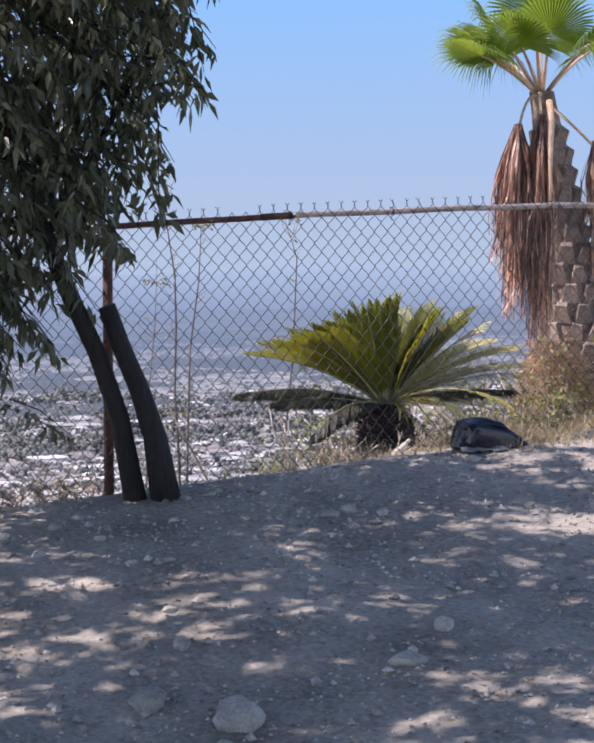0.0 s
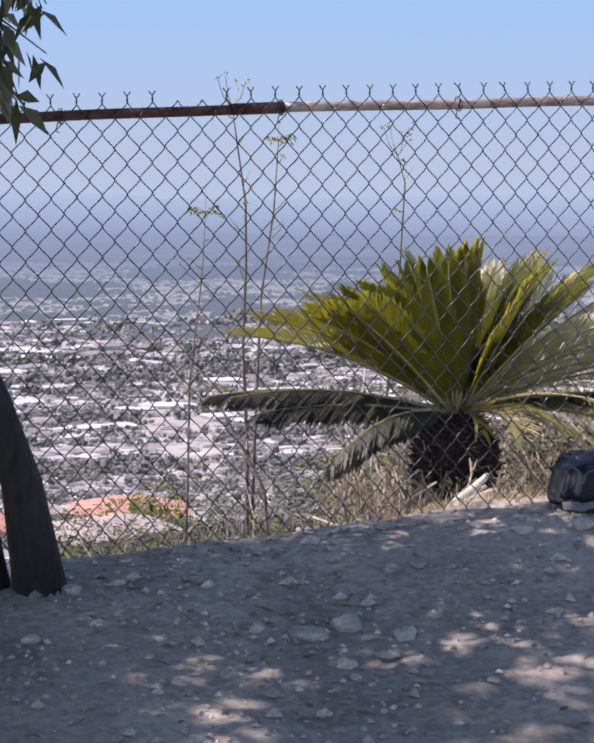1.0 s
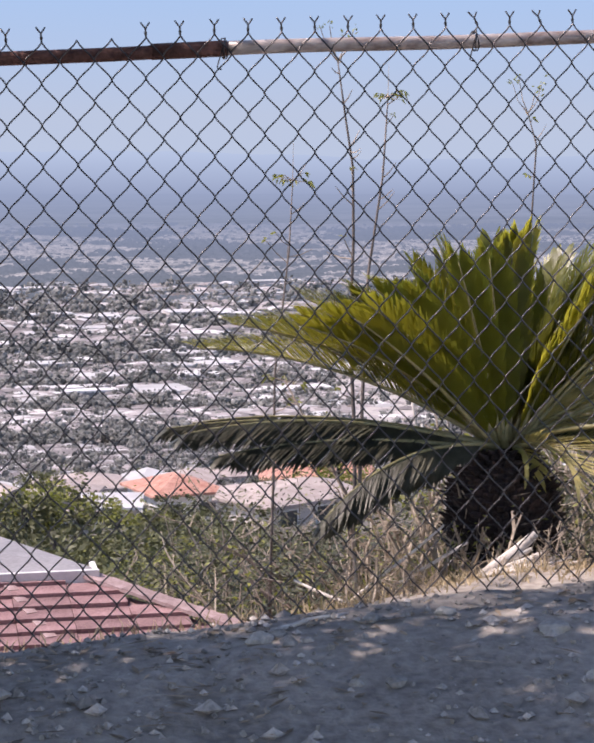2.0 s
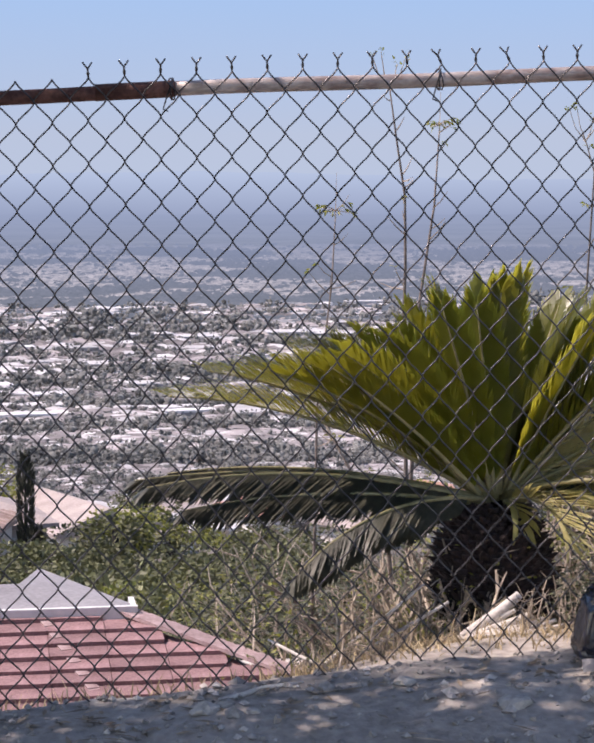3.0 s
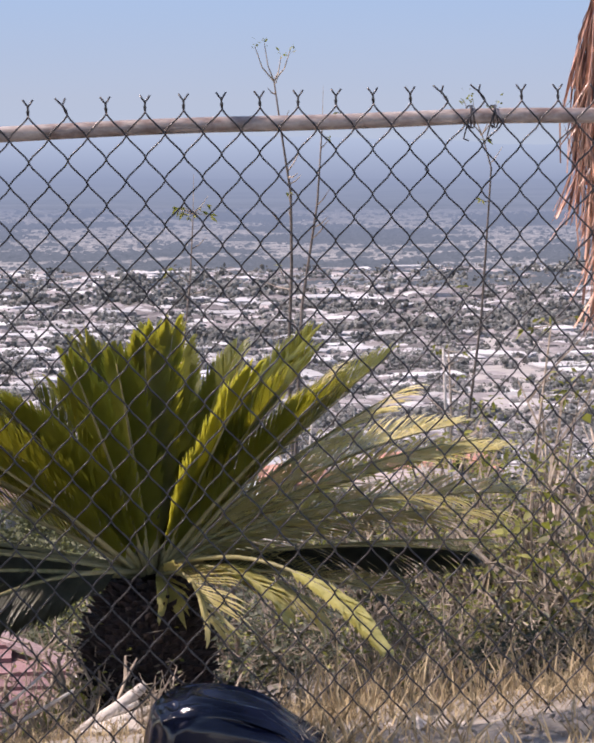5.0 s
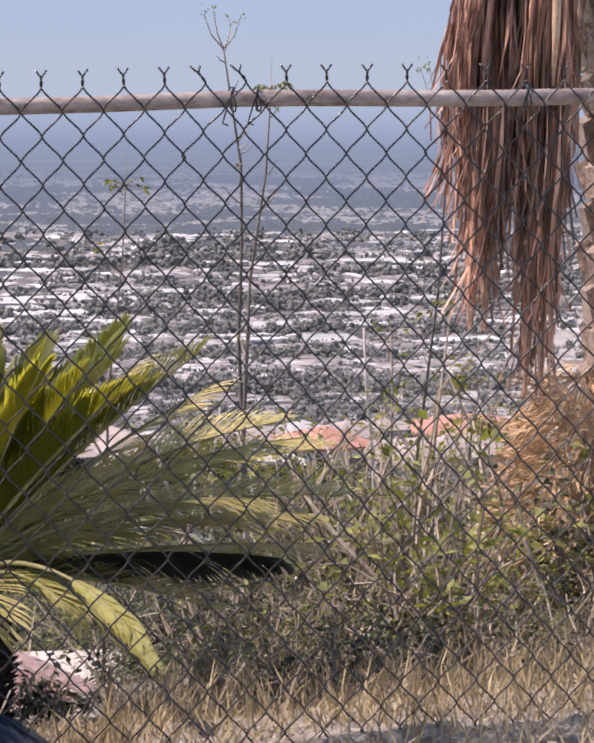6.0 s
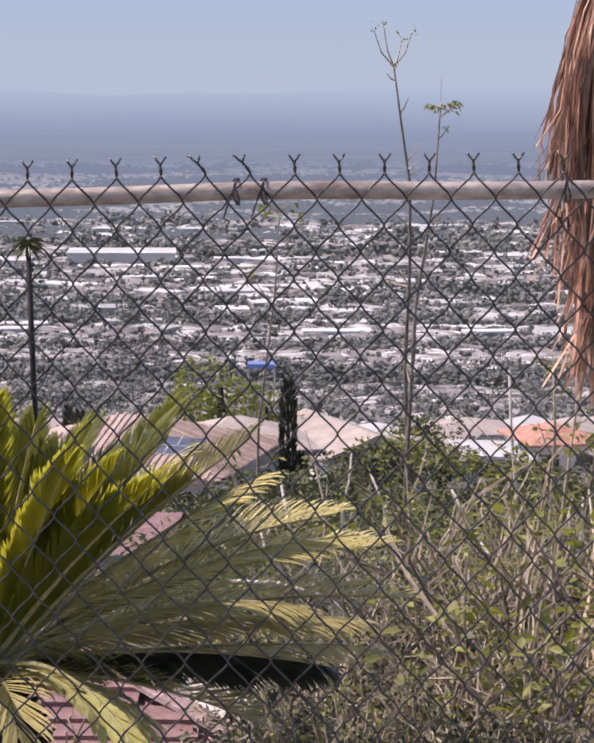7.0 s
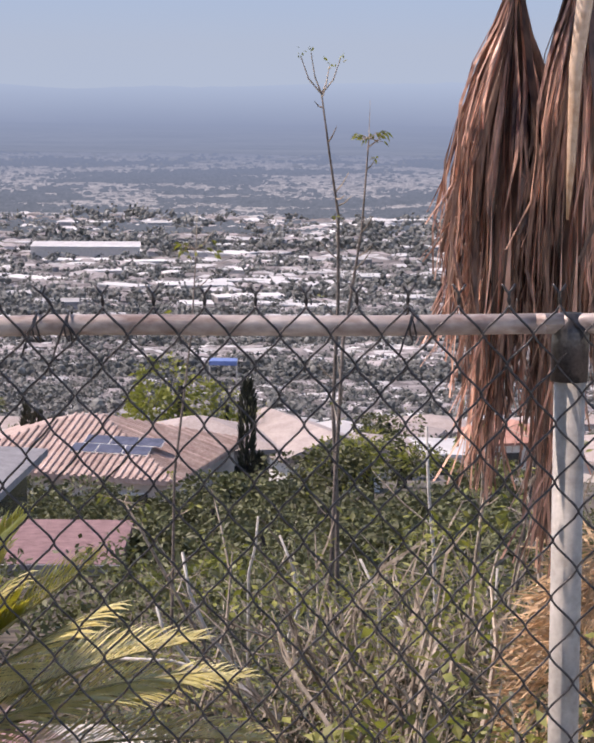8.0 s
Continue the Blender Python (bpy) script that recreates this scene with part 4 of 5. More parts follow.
# ---- dry grass, brush and weeds behind the fence ----
def grass(name, label, box, count, tall, mat, lean=0.5, thick=0.0035, clump=1.5):
    b = Build()
    made = 0
    while made < count:
        x, y = rng.uniform(box[0], box[1]), rng.uniform(box[2], box[3])
        if noise.noise(Vector((x * clump, y * clump, 4))) < rng.uniform(-0.6, 0.3):
            continue
        made += 1
        h = rng.uniform(*tall)
        w = rng.uniform(0, 6.3)
        way = Vector((math.cos(w) * lean * rng.random(), math.sin(w) * lean * rng.random(), 1)).normalized()
        p = Vector((x, y, ground_z(x, y) - 0.01))
        side = Vector((math.cos(w * 3), math.sin(w * 3), 0)) * thick * 0.5
        q = p + way * h * 0.55
        t = p + way * h + Vector((math.cos(w), math.sin(w), -0.3)) * h * 0.3 * rng.random()
        k = len(b.v)
        b.v.extend(tuple(v) for v in (p - side, p + side, q - side, q + side, t))
        b.f += [(k, k + 1, k + 3, k + 2), (k + 2, k + 3, k + 4)]
    return tagged(part(name, b, mat), label, "dry grass", kind="stuff")


grass("dry_grass", "straw-coloured dry grass behind the fence", (0.30, 0.95, 0.35, 1.4), 1300, (0.03, 0.11), STRAW, 1.2)
grass("dry_grass", "straw-coloured dry grass under the palm", (1.25, 3.4, 0.08, 1.3), 3000, (0.04, 0.17), STRAW)
grass("dry_grass", "matted dry grass along the ledge behind the fence", (0.35, 2.4, 0.06, 0.62), 2600, (0.015, 0.06), STRAW, 1.8, 0.004)
grass("dry_grass", "tufted dry grass along the fence foot", (1.05, 2.6, -0.26, 0.14), 1500, (0.03, 0.12), STRAW, 1.2, 0.004)
grass("dry_grass", "short dry grass at the fence foot", (-0.5, 1.3, 0.02, 0.4), 420, (0.02, 0.07), STRAW)
grass("dry_grass", "pale dry grass on the slope", (1.4, 4.2, 1.2, 6.0), 320, (0.12, 0.35), STRAW, 0.9, 0.005)
grass("weeds", "thin yellow-green weeds on the slope", (0.4, 1.0, 0.6, 1.4), 250, (0.06, 0.16), WEED, 0.9, 0.006)


def brush(name, label, box, count, size, leaf_mat, leaves, twig_mat=TWIG, leaf_len=(0.03, 0.07), category="brush", thick=(0.003, 0.008), per=9, spray=0.0):
    """Clumps of forking stems with sprays of leaves at their ends."""
    t, l = Build(), Build()
    for c in range(count // per):
        cx, cy = rng.uniform(box[0], box[1]), rng.uniform(box[2], box[3])
        for i in range(per):
            x, y = cx + rng.gauss(0, 0.05), cy + rng.gauss(0, 0.07)
            p = Vector((x, y, ground_z(x, y) - 0.02))
            h = rng.uniform(*size)
            w = rng.uniform(0, 6.3)
            way = Vector((math.cos(w) * rng.uniform(0.1, 0.8), math.sin(w) * rng.uniform(0.1, 0.8), 1)).normalized()
            pts = [p]
            for k in range(4):
                way = (way + Vector((rng.gauss(0, 0.22), rng.gauss(0, 0.22), rng.gauss(0, 0.14)))).normalized()
                pts.append(pts[-1] + way * h / 4)
            r0 = rng.uniform(*thick)
            t.tube(pts, [r0, r0 * 0.9, r0 * 0.75, r0 * 0.6, r0 * 0.3], 4, False)
            for k in range(3):
                q = pts[1 + k].lerp(pts[2 + k], rng.random())
                d = (way + Vector((rng.uniform(-1.2, 1.2), rng.uniform(-1.2, 1.2), rng.uniform(-0.3, 0.6)))).normalized()
                e = q + d * h * rng.uniform(0.15, 0.4)
                t.tube([q, q.lerp(e, 0.5) + Vector((rng.gauss(0, 0.02), 0, rng.gauss(0, 0.02))), e], [r0 * 0.6, r0 * 0.45, r0 * 0.2], 3, False)
                if rng.random() < 0.75:
                    for _ in range(leaves * 2):
                        o = Vector((rng.gauss(0, 0.5), rng.gauss(0, 0.5), rng.gauss(0, 0.3))) * max(spray, leaf_len[1])
                        l.leaf(e + o, (o.x * 9 + rng.uniform(-1, 1), o.y * 9 + rng.uniform(-1, 1), rng.uniform(-0.5, 0.5)), rng.uniform(*leaf_len), leaf_len[1] * rng.uniform(0.25, 0.42), 0.2, (rng.gauss(0, 0.6), rng.gauss(0, 0.6), 1))
    ob = thing(name, label, category, kind="stuff")
    part("stems", t, twig_mat, ob)
    if l.f:
        part("leaves", l, leaf_mat, ob)
    return ob


brush("brush", "tangled bare grey brush behind the cycad", (0.45, 0.95, 0.6, 1.6), 108, (0.12, 0.3), WEED, 1, leaf_len=(0.010, 0.022), spray=0.04)
brush("brush", "tangled bare brush with sparse yellow-green leaves", (1.6, 2.8, 1.3, 4.0), 63, (0.3, 0.75), WEED, 8, thick=(0.004, 0.011), leaf_len=(0.02, 0.042), spray=0.075)
brush("brush", "weedy shrubs with yellow-green leaves on the slope", (1.55, 3.8, 3.2, 8.0), 63, (0.4, 1.15), WEED, 16, leaf_len=(0.022, 0.045), thick=(0.006, 0.016), spray=0.13)
brush("brush", "green shrubs lower on the slope", (1.2, 5.0, 7.5, 14.0), 140, (0.5, 1.4), OLIVE, 20, leaf_len=(0.03, 0.06), thick=(0.006, 0.015), spray=0.24)
brush("brush", "yellow-green leafy shrubs lower on the slope", (1.2, 4.6, 7.0, 12.0), 60, (0.5, 1.2), WEED, 18, leaf_len=(0.025, 0.05), thick=(0.006, 0.014), spray=0.22)
brush("brush", "bare grey brush at the foot of the palm", (1.9, 2.6, 1.2, 2.4), 60, (0.2, 0.6), WEED, 2)
brush("undergrowth", "low undergrowth with shade-dark leaves between the stems", (1.45, 4.2, 1.2, 9.0), 800, (0.12, 0.42), UNDER, 16, leaf_len=(0.018, 0.045), spray=0.12)
brush("brush", "low dead twigs along the ledge behind the fence", (0.35, 2.4, 0.18, 0.7), 170, (0.05, 0.16), OLIVE, 1, leaf_len=(0.008, 0.015), thick=(0.0015, 0.004), spray=0.03)
brush("undergrowth", "low weeds on the bank beside the lower roof", (0.5, 1.9, 2.0, 4.6), 230, (0.06, 0.16), UNDER, 8, leaf_len=(0.02, 0.045), spray=0.1)
brush("undergrowth", "low green shrubs on the bank below the roof", (-0.6, 1.7, 6.8, 15.0), 225, (0.2, 0.5), OLIVE, 9, leaf_len=(0.04, 0.085), thick=(0.003, 0.008), spray=0.22)
brush("brush", "low tangle of dead grey twigs behind the bag", (1.5, 2.6, 0.55, 1.6), 200, (0.10, 0.30), WEED, 2, leaf_len=(0.012, 0.026), thick=(0.002, 0.005), spray=0.05)
brush("undergrowth", "low weeds with shade-dark leaves among the dead twigs", (1.5, 2.6, 0.6, 2.2), 200, (0.06, 0.2), UNDER, 8, leaf_len=(0.012, 0.03), spray=0.06)
brush("brush", "tall pale forking stems standing out of the brush", (1.4, 3.9, 3.4, 7.5), 64, (0.6, 1.35), WEED, 5, leaf_len=(0.03, 0.06), thick=(0.006, 0.012), per=4, spray=0.12)
brush("undergrowth", "low green weeds under the cycad", (0.85, 1.25, 0.7, 1.3), 54, (0.06, 0.15), UNDER, 5, leaf_len=(0.015, 0.035))


brush("brush", "small reddish brush under the leaning tree", (-1.7, -0.95, 0.05, 0.5), 90, (0.08, 0.24), LITTER, 5, leaf_len=(0.015, 0.035), thick=(0.002, 0.004), spray=0.05)
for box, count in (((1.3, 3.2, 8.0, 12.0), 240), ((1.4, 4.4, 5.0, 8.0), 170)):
    brush("undergrowth", "dense thicket with shade-dark leaves on the slope", (*box[:2], *box[2:]), count, (0.5, 0.95), UNDER, 22, leaf_len=(0.03, 0.06), thick=(0.004, 0.01), spray=0.26)
brush("brush", "bare tangle of bleached grey branches on the slope", (1.3, 3.1, 2.6, 4.6), 190, (0.3, 0.75), WEED, 1, leaf_len=(0.015, 0.03), thick=(0.004, 0.0085), per=6, spray=0.06)
brush("brush", "bleached grey branches arching over the thicket", (1.3, 3.6, 5.0, 8.5), 66, (0.6, 1.3), WEED, 2, leaf_len=(0.02, 0.04), thick=(0.006, 0.012), per=4, spray=0.1)


def stalk_weed(label, points, radius, head, seed):
    """A tall thin stalk with a branched or leafy head."""
    r = random.Random(seed)
    weed = thing("tall_weed", label, "weed", (points[0][0], points[0][1], 0), group="tall weeds behind the fence")
    o = Vector((points[0][0], points[0][1], 0))
    pts = [Vector(p) - o for p in points]
    n = len(pts)
    part("stalk", Build().tube(pts, [radius * (1 - 0.72 * i / (n - 1)) for i in range(n)], 6), DARKTWIG if head in ("fork", "tuft") else TWIG, weed, "", True)
    top = pts[-1]
    t, l = Build(), Build()
    if head == "fork":
        for sx, ln in ((-0.115, 0.20), (0.10, 0.19), (-0.06, 0.22), (0.04, 0.15)):
            e = top + Vector((sx, r.uniform(-0.03, 0.03), ln))
            t.tube([top, top.lerp(e, 0.5) + Vector((sx * 0.12, 0, -0.02)), e], [radius * 0.35, radius * 0.25, radius * 0.15], 5)
            for _ in range(7):
                l.leaf(e + Vector((r.gauss(0, 0.012), r.gauss(0, 0.012), r.gauss(0, 0.02))), (r.uniform(-1, 1), r.uniform(-1, 1), r.uniform(0, 1)), r.uniform(0.02, 0.035), 0.014)
    else:
        for i in range(16 if head == "tuft" else 7):
            w = r.uniform(0, 6.3)
            d = Vector((math.cos(w), math.sin(w), r.uniform(-0.25, 0.6))).normalized()
            e = top + d * r.uniform(0.04, 0.10)
            t.tube([top, e], [radius * 0.2, radius * 0.1], 3, False)
            for _ in range(3):
                l.leaf(e, (d.x + r.uniform(-.6, .6), d.y + r.uniform(-.6, .6), r.uniform(-0.8, 0.4)), r.uniform(0.025, 0.05), 0.014, 0.3)
        if head == "tuft":
            t.tube([top, top + Vector((0.004, 0, 0.20))], [0.003, 0.001], 3, False)
    for i in range(1, n - 1):
        for _ in range(3 if i > 1 else 6):
            q = pts[i].lerp(pts[i + 1], r.random())
            d = Vector((r.uniform(-1, 1), r.uniform(-0.6, 0.6), r.uniform(0.1, 0.9))).normalized()
            e = q + d * r.uniform(0.06, 0.30) * (1.0 - 0.75 * i / n)
            t.tube([q, q.lerp(e, 0.5) + Vector((0, 0, -0.01)), e], [radius * 0.3, radius * 0.25, radius * 0.1], 4, False)
            if r.random() < 0.6 - 0.5 * i / n:
                for _ in range(4):
                    l.leaf(e, (r.uniform(-1, 1), r.uniform(-1, 1), r.uniform(-0.5, 0.5)), r.uniform(0.03, 0.06), 0.016, 0.2)
    tagged(part("twig_spray", t, TWIG, weed), kind="stuff")
    part("leaves", l, WEED, weed)


stalk_weed("tall bare stalk with a forked seed head behind the fence", ((2.16, 7.5, -2.3), (2.17, 7.5, -1.5), (2.16, 7.5, -0.7), (2.13, 7.5, -0.1), (2.15, 7.5, 0.5), (2.145, 7.5, 0.95), (2.09, 7.5, 1.3), (2.045, 7.5, 1.61)), 0.016, "fork", 1)
stalk_weed("thin stalk with a tuft of green leaves on top", ((2.10, 7.2, -1.6), (2.14, 7.2, -0.4), (2.17, 7.2, 0.3), (2.26, 7.2, 0.9), (2.29, 7.2, 1.38)), 0.014, "tuft", 2)
stalk_weed("thin bare stalk leaning among the brush", ((3.10, 7.6, -2.2), (3.20, 7.6, -1.0), (3.34, 7.6, 0.2), (3.39, 7.6, 1.1), (3.33, 7.6, 1.3)), 0.012, "fork", 3)
stalk_weed("slender bare stalk rising from the brush", ((2.36, 3.0, -0.9), (2.40, 3.0, -0.5), (2.44, 3.0, 0.1), (2.49, 3.0, 0.56)), 0.011, "bud", 4)
stalk_weed("slender bare stalk rising from the brush", ((2.42, 3.0, -0.9), (2.50, 3.0, -0.35), (2.56, 3.0, 0.05), (2.60, 3.0, 0.3)), 0.009, "bud", 5)
stalk_weed("slender bare stalk rising from the brush", ((1.30, 6.0, -1.8), (1.33, 6.0, -0.8), (1.34, 6.0, -0.18), (1.42, 6.0, 0.5), (1.44, 6.0, 0.88)), 0.010, "tuft", 6)
stalk_weed("slender pale stalk rising from the brush", ((2.75, 6.0, -1.6), (2.78, 6.0, -0.8), (2.80, 6.0, -0.2), (2.78, 6.0, 0.15)), 0.014, "bud", 7)
stalk_weed("slender bare stalk rising from the brush", ((1.58, 5.0, -1.4), (1.52, 5.0, -0.71), (1.30, 5.0, -0.3), (1.19, 5.0, -0.1)), 0.014, "bud", 8)


def driftwood():
    sticks = [((0.735, 0.42, 0.0), (0.885, 0.44, 0.10), 0.015), ((0.76, 0.41, 0.0), (0.90, 0.40, 0.055), 0.012)]
    sticks += [((0.72 + 0.008 * k, 0.43 - 0.014 * k, 0.0), (0.86 + 0.03 * k, 0.42 - 0.02 * k, 0.07 - 0.012 * k), 0.0075 - 0.0006 * k) for k in range(6)]
    sticks += [((0.40, 0.55, 0.06), (0.72, 0.50, 0.10), 0.005), ((0.36, 0.62, 0.02), (0.66, 0.52, 0.16), 0.004), ((0.45, 0.46, 0.0), (0.30, 0.62, 0.16), 0.004)]
    for k, (a, c, rad) in enumerate(sticks):
        a, c = Vector(a), Vector(c)
        a.z = ground_z(a.x, a.y) + rad * 0.6
        c.z += ground_z(c.x, c.y) + rad
        pts = [a.lerp(c, t) + Vector((0.006 * math.sin(5 * t + k), 0, 0.006 * math.cos(4 * t))) for t in (0, .2, .4, .6, .8, 1)]
        tagged(part("dead_branch", Build().tube(pts, [rad * 0.6, rad * 0.9, rad, rad * 0.95, rad * 0.9, rad * 0.7], 9), DRIFT, None, "", True), "bleached dead branch leaning at the cycad trunk", "branch", "dead branches")
    pts = [Vector((x, y, ground_z(x, y) + 0.004)) for x, y in ((0.10, -0.10), (0.15, -0.09), (0.19, -0.075), (0.23, -0.07), (0.28, -0.05))]
    tagged(part("dead_branch", Build().tube(pts, [0.004, 0.006, 0.006, 0.004, 0.003], 7), DRIFT, None, "", True), "bleached crooked stick lying at the fence foot", "branch", "dead branches")


driftwood()


def bleached_branches():
    for points, rad in (
            (((1.319, 3.3, -0.256), (1.483, 3.3, -0.263), (1.655, 3.3, -0.31), (1.773, 3.3, -0.398), (1.907, 3.3, -0.54)), 0.011),
            (((1.43, 3.4, -0.106), (1.453, 3.4, -0.187), (1.541, 3.4, -0.301), (1.7, 3.4, -0.366), (1.86, 3.4, -0.497)), 0.009),
            (((1.495, 3.8, -0.018), (1.52, 3.8, -0.164), (1.588, 3.8, -0.32), (1.724, 3.8, -0.476), (1.793, 3.8, -0.599)), 0.010),
            (((1.839, 4.2, -0.049), (1.893, 4.2, -0.177), (1.913, 4.2, -0.342), (1.878, 4.2, -0.435)), 0.008),
            (((1.76, 4.0, 0.068), (1.752, 4.0, -0.038), (1.727, 4.0, -0.145)), 0.007),
            (((2.252, 3.9, -0.255), (2.323, 3.9, -0.361), (2.411, 3.9, -0.485), (2.484, 3.9, -0.627)), 0.009),
            (((2.399, 4.4, 0.337), (2.413, 4.4, 0.077), (2.436, 4.4, -0.148), (2.451, 4.4, -0.412), (2.465, 4.4, -0.642)), 0.010),
            (((2.116, 3.6, 0.012), (2.183, 3.6, -0.122), (2.187, 3.6, -0.324), (2.175, 3.6, -0.631)), 0.008),
            (((2.577, 3.5, 0.008), (2.573, 3.5, -0.141), (2.553, 3.5, -0.307), (2.524, 3.5, -0.442)), 0.008),
            (((1.922, 3.2, -0.505), (2.013, 3.2, -0.395), (2.104, 3.2, -0.298), (2.241, 3.2, -0.234)), 0.008),
    ):
        pts = [Vector(p) for p in points]
        foot = pts[-1] if pts[-1].z < pts[0].z else pts[0]
        root = Vector((foot.x, foot.y + 0.05, ground_z(foot.x, foot.y) - 0.02))
        pts = pts + [root] if foot is pts[-1] else [root] + pts
        n = len(pts) - 1
        tagged(part("dead_branch", Build().tube(pts, [rad * (0.55 + 0.45 * (i if foot is pts[-2] else n - i) / n) for i in range(n + 1)], 7), DRIFT, None, "", True),
               "bleached dead branch arching out of the brush", "branch", "dead branches in the brush")


bleached_branches()


# ---- the house just below the bank ----
def near_roof():
    house = thing("lower_house", "low house below the bank with red-brown shingles and grey upper roof", "house", (0, 0, 0))
    tip = Vector((0.37, 6.0, -1.29))
    slope = 0.235
    def on(x, y, lift=0.0):
        return Vector((x, y, tip.z - slope * (tip.y - y) + lift))
    b = Build()
    b.face(on(-4.5, 6.4, -0.03), on(-4.5, 3.6, -0.03), on(2.96, 3.6, -0.03), on(-0.06, 6.4, -0.03))
    b.face(on(-4.5, 3.6, -0.03), on(-4.5, 3.6, -0.12), on(2.96, 3.6, -0.12), on(2.96, 3.6, -0.03))
    b.face(on(2.96, 3.6, -0.03), on(3.1, 6.4, -1.9), on(-0.06, 6.4, -0.03))
    part("roof", b, SHINGLE, house, "red-brown shingle roof")
    w = Build()
    w.box((-1.0, 5.6, -2.6), (6.0, 3.6, 1.4))
    part("wall", w, STUCCO, house)
    up = Build()
    c0 = Vector((0.37, 6.02, -1.225))
    up.face(c0, c0 + Vector((-0.62, 0.55, 0.025)), c0 + Vector((-5, 0.55, 0.025)), c0 + Vector((-5, 0.0, -0.01)))
    up.face(c0, c0 + Vector((-0.5, 1.1, 0.0)), c0 + Vector((-0.62, 0.55, 0.025)))
    part("upper_roof", up, GREYROOF, house, "grey coated upper roof")
    fas = Build()
    fas.box(c0 + Vector((-2.5, 0, -0.035)), (5.0, 0.03, 0.075))
    fas.box(c0 + Vector((-0.02, 0.12, -0.035)), (0.03, 0.2, 0.075))
    part("fascia", fas, WHITE, house, "white fascia board")
    # dark box standing in for the shadow below the fascia
    under_shade = Build()
    under_shade.box(c0 + Vector((-2.52, 0.14, -0.12)), (4.9, 0.2, 0.13))
    part("fascia_shadow", under_shade, GLASS_AND_SHADE, house, "strip coloured dark for the shadow under the fascia")
    # shingles row by row
    s = Build()
    s.box((0, 0, 0), (0.296, 0.16, 0.022))
    me = s.mesh("shingle", SHINGLE)
    y, row = 6.2, 0
    while y > 3.7:
        right = 0.37 + (6.0 - y) * 1.08
        x = right - 0.12 - 0.15 * (row % 2)
        while x > -1.9:
            ob = new("shingle", me)
            ob.parent = house
            ob.matrix_basis = Matrix.Translation(on(x, y, rng.uniform(0.001, 0.005))) @ Matrix.Rotation(math.atan(slope) - 0.15, 4, 'X') @ Matrix.Rotation(rng.gauss(0, 0.008), 4, 'Z')
            x -= 0.30
        y -= 0.14
        row += 1
    c = Build()
    c.box((0, 0, 0), (0.20, 0.115, 0.018))
    cap = c.mesh("ridge_cap", CAP)
    c = Build()
    c.box((0, 0, 0), (0.17, 0.06, 0.014))
    slim = c.mesh("ridge_cap", CAP)
    for a, d, n in ((on(0.37, 6.0, 0.02), on(2.465, 4.06, 0.02), 21), (on(-0.12, 6.0, 0.008), on(0.42, 4.1, 0.008), 15)):
        for i in range(n):
            p = Vector(a).lerp(Vector(d), i / (n - 1))
            ob = new("ridge_cap", cap if n == 21 else slim)
            ob.parent = house
            ob.matrix_basis = Matrix.Translation(p) @ Matrix.Rotation(math.atan2(d.y - a.y, d.x - a.x), 4, 'Z') @ Matrix.Rotation(0.13 + 0.06, 4, 'Y')
    return house


near_roof()


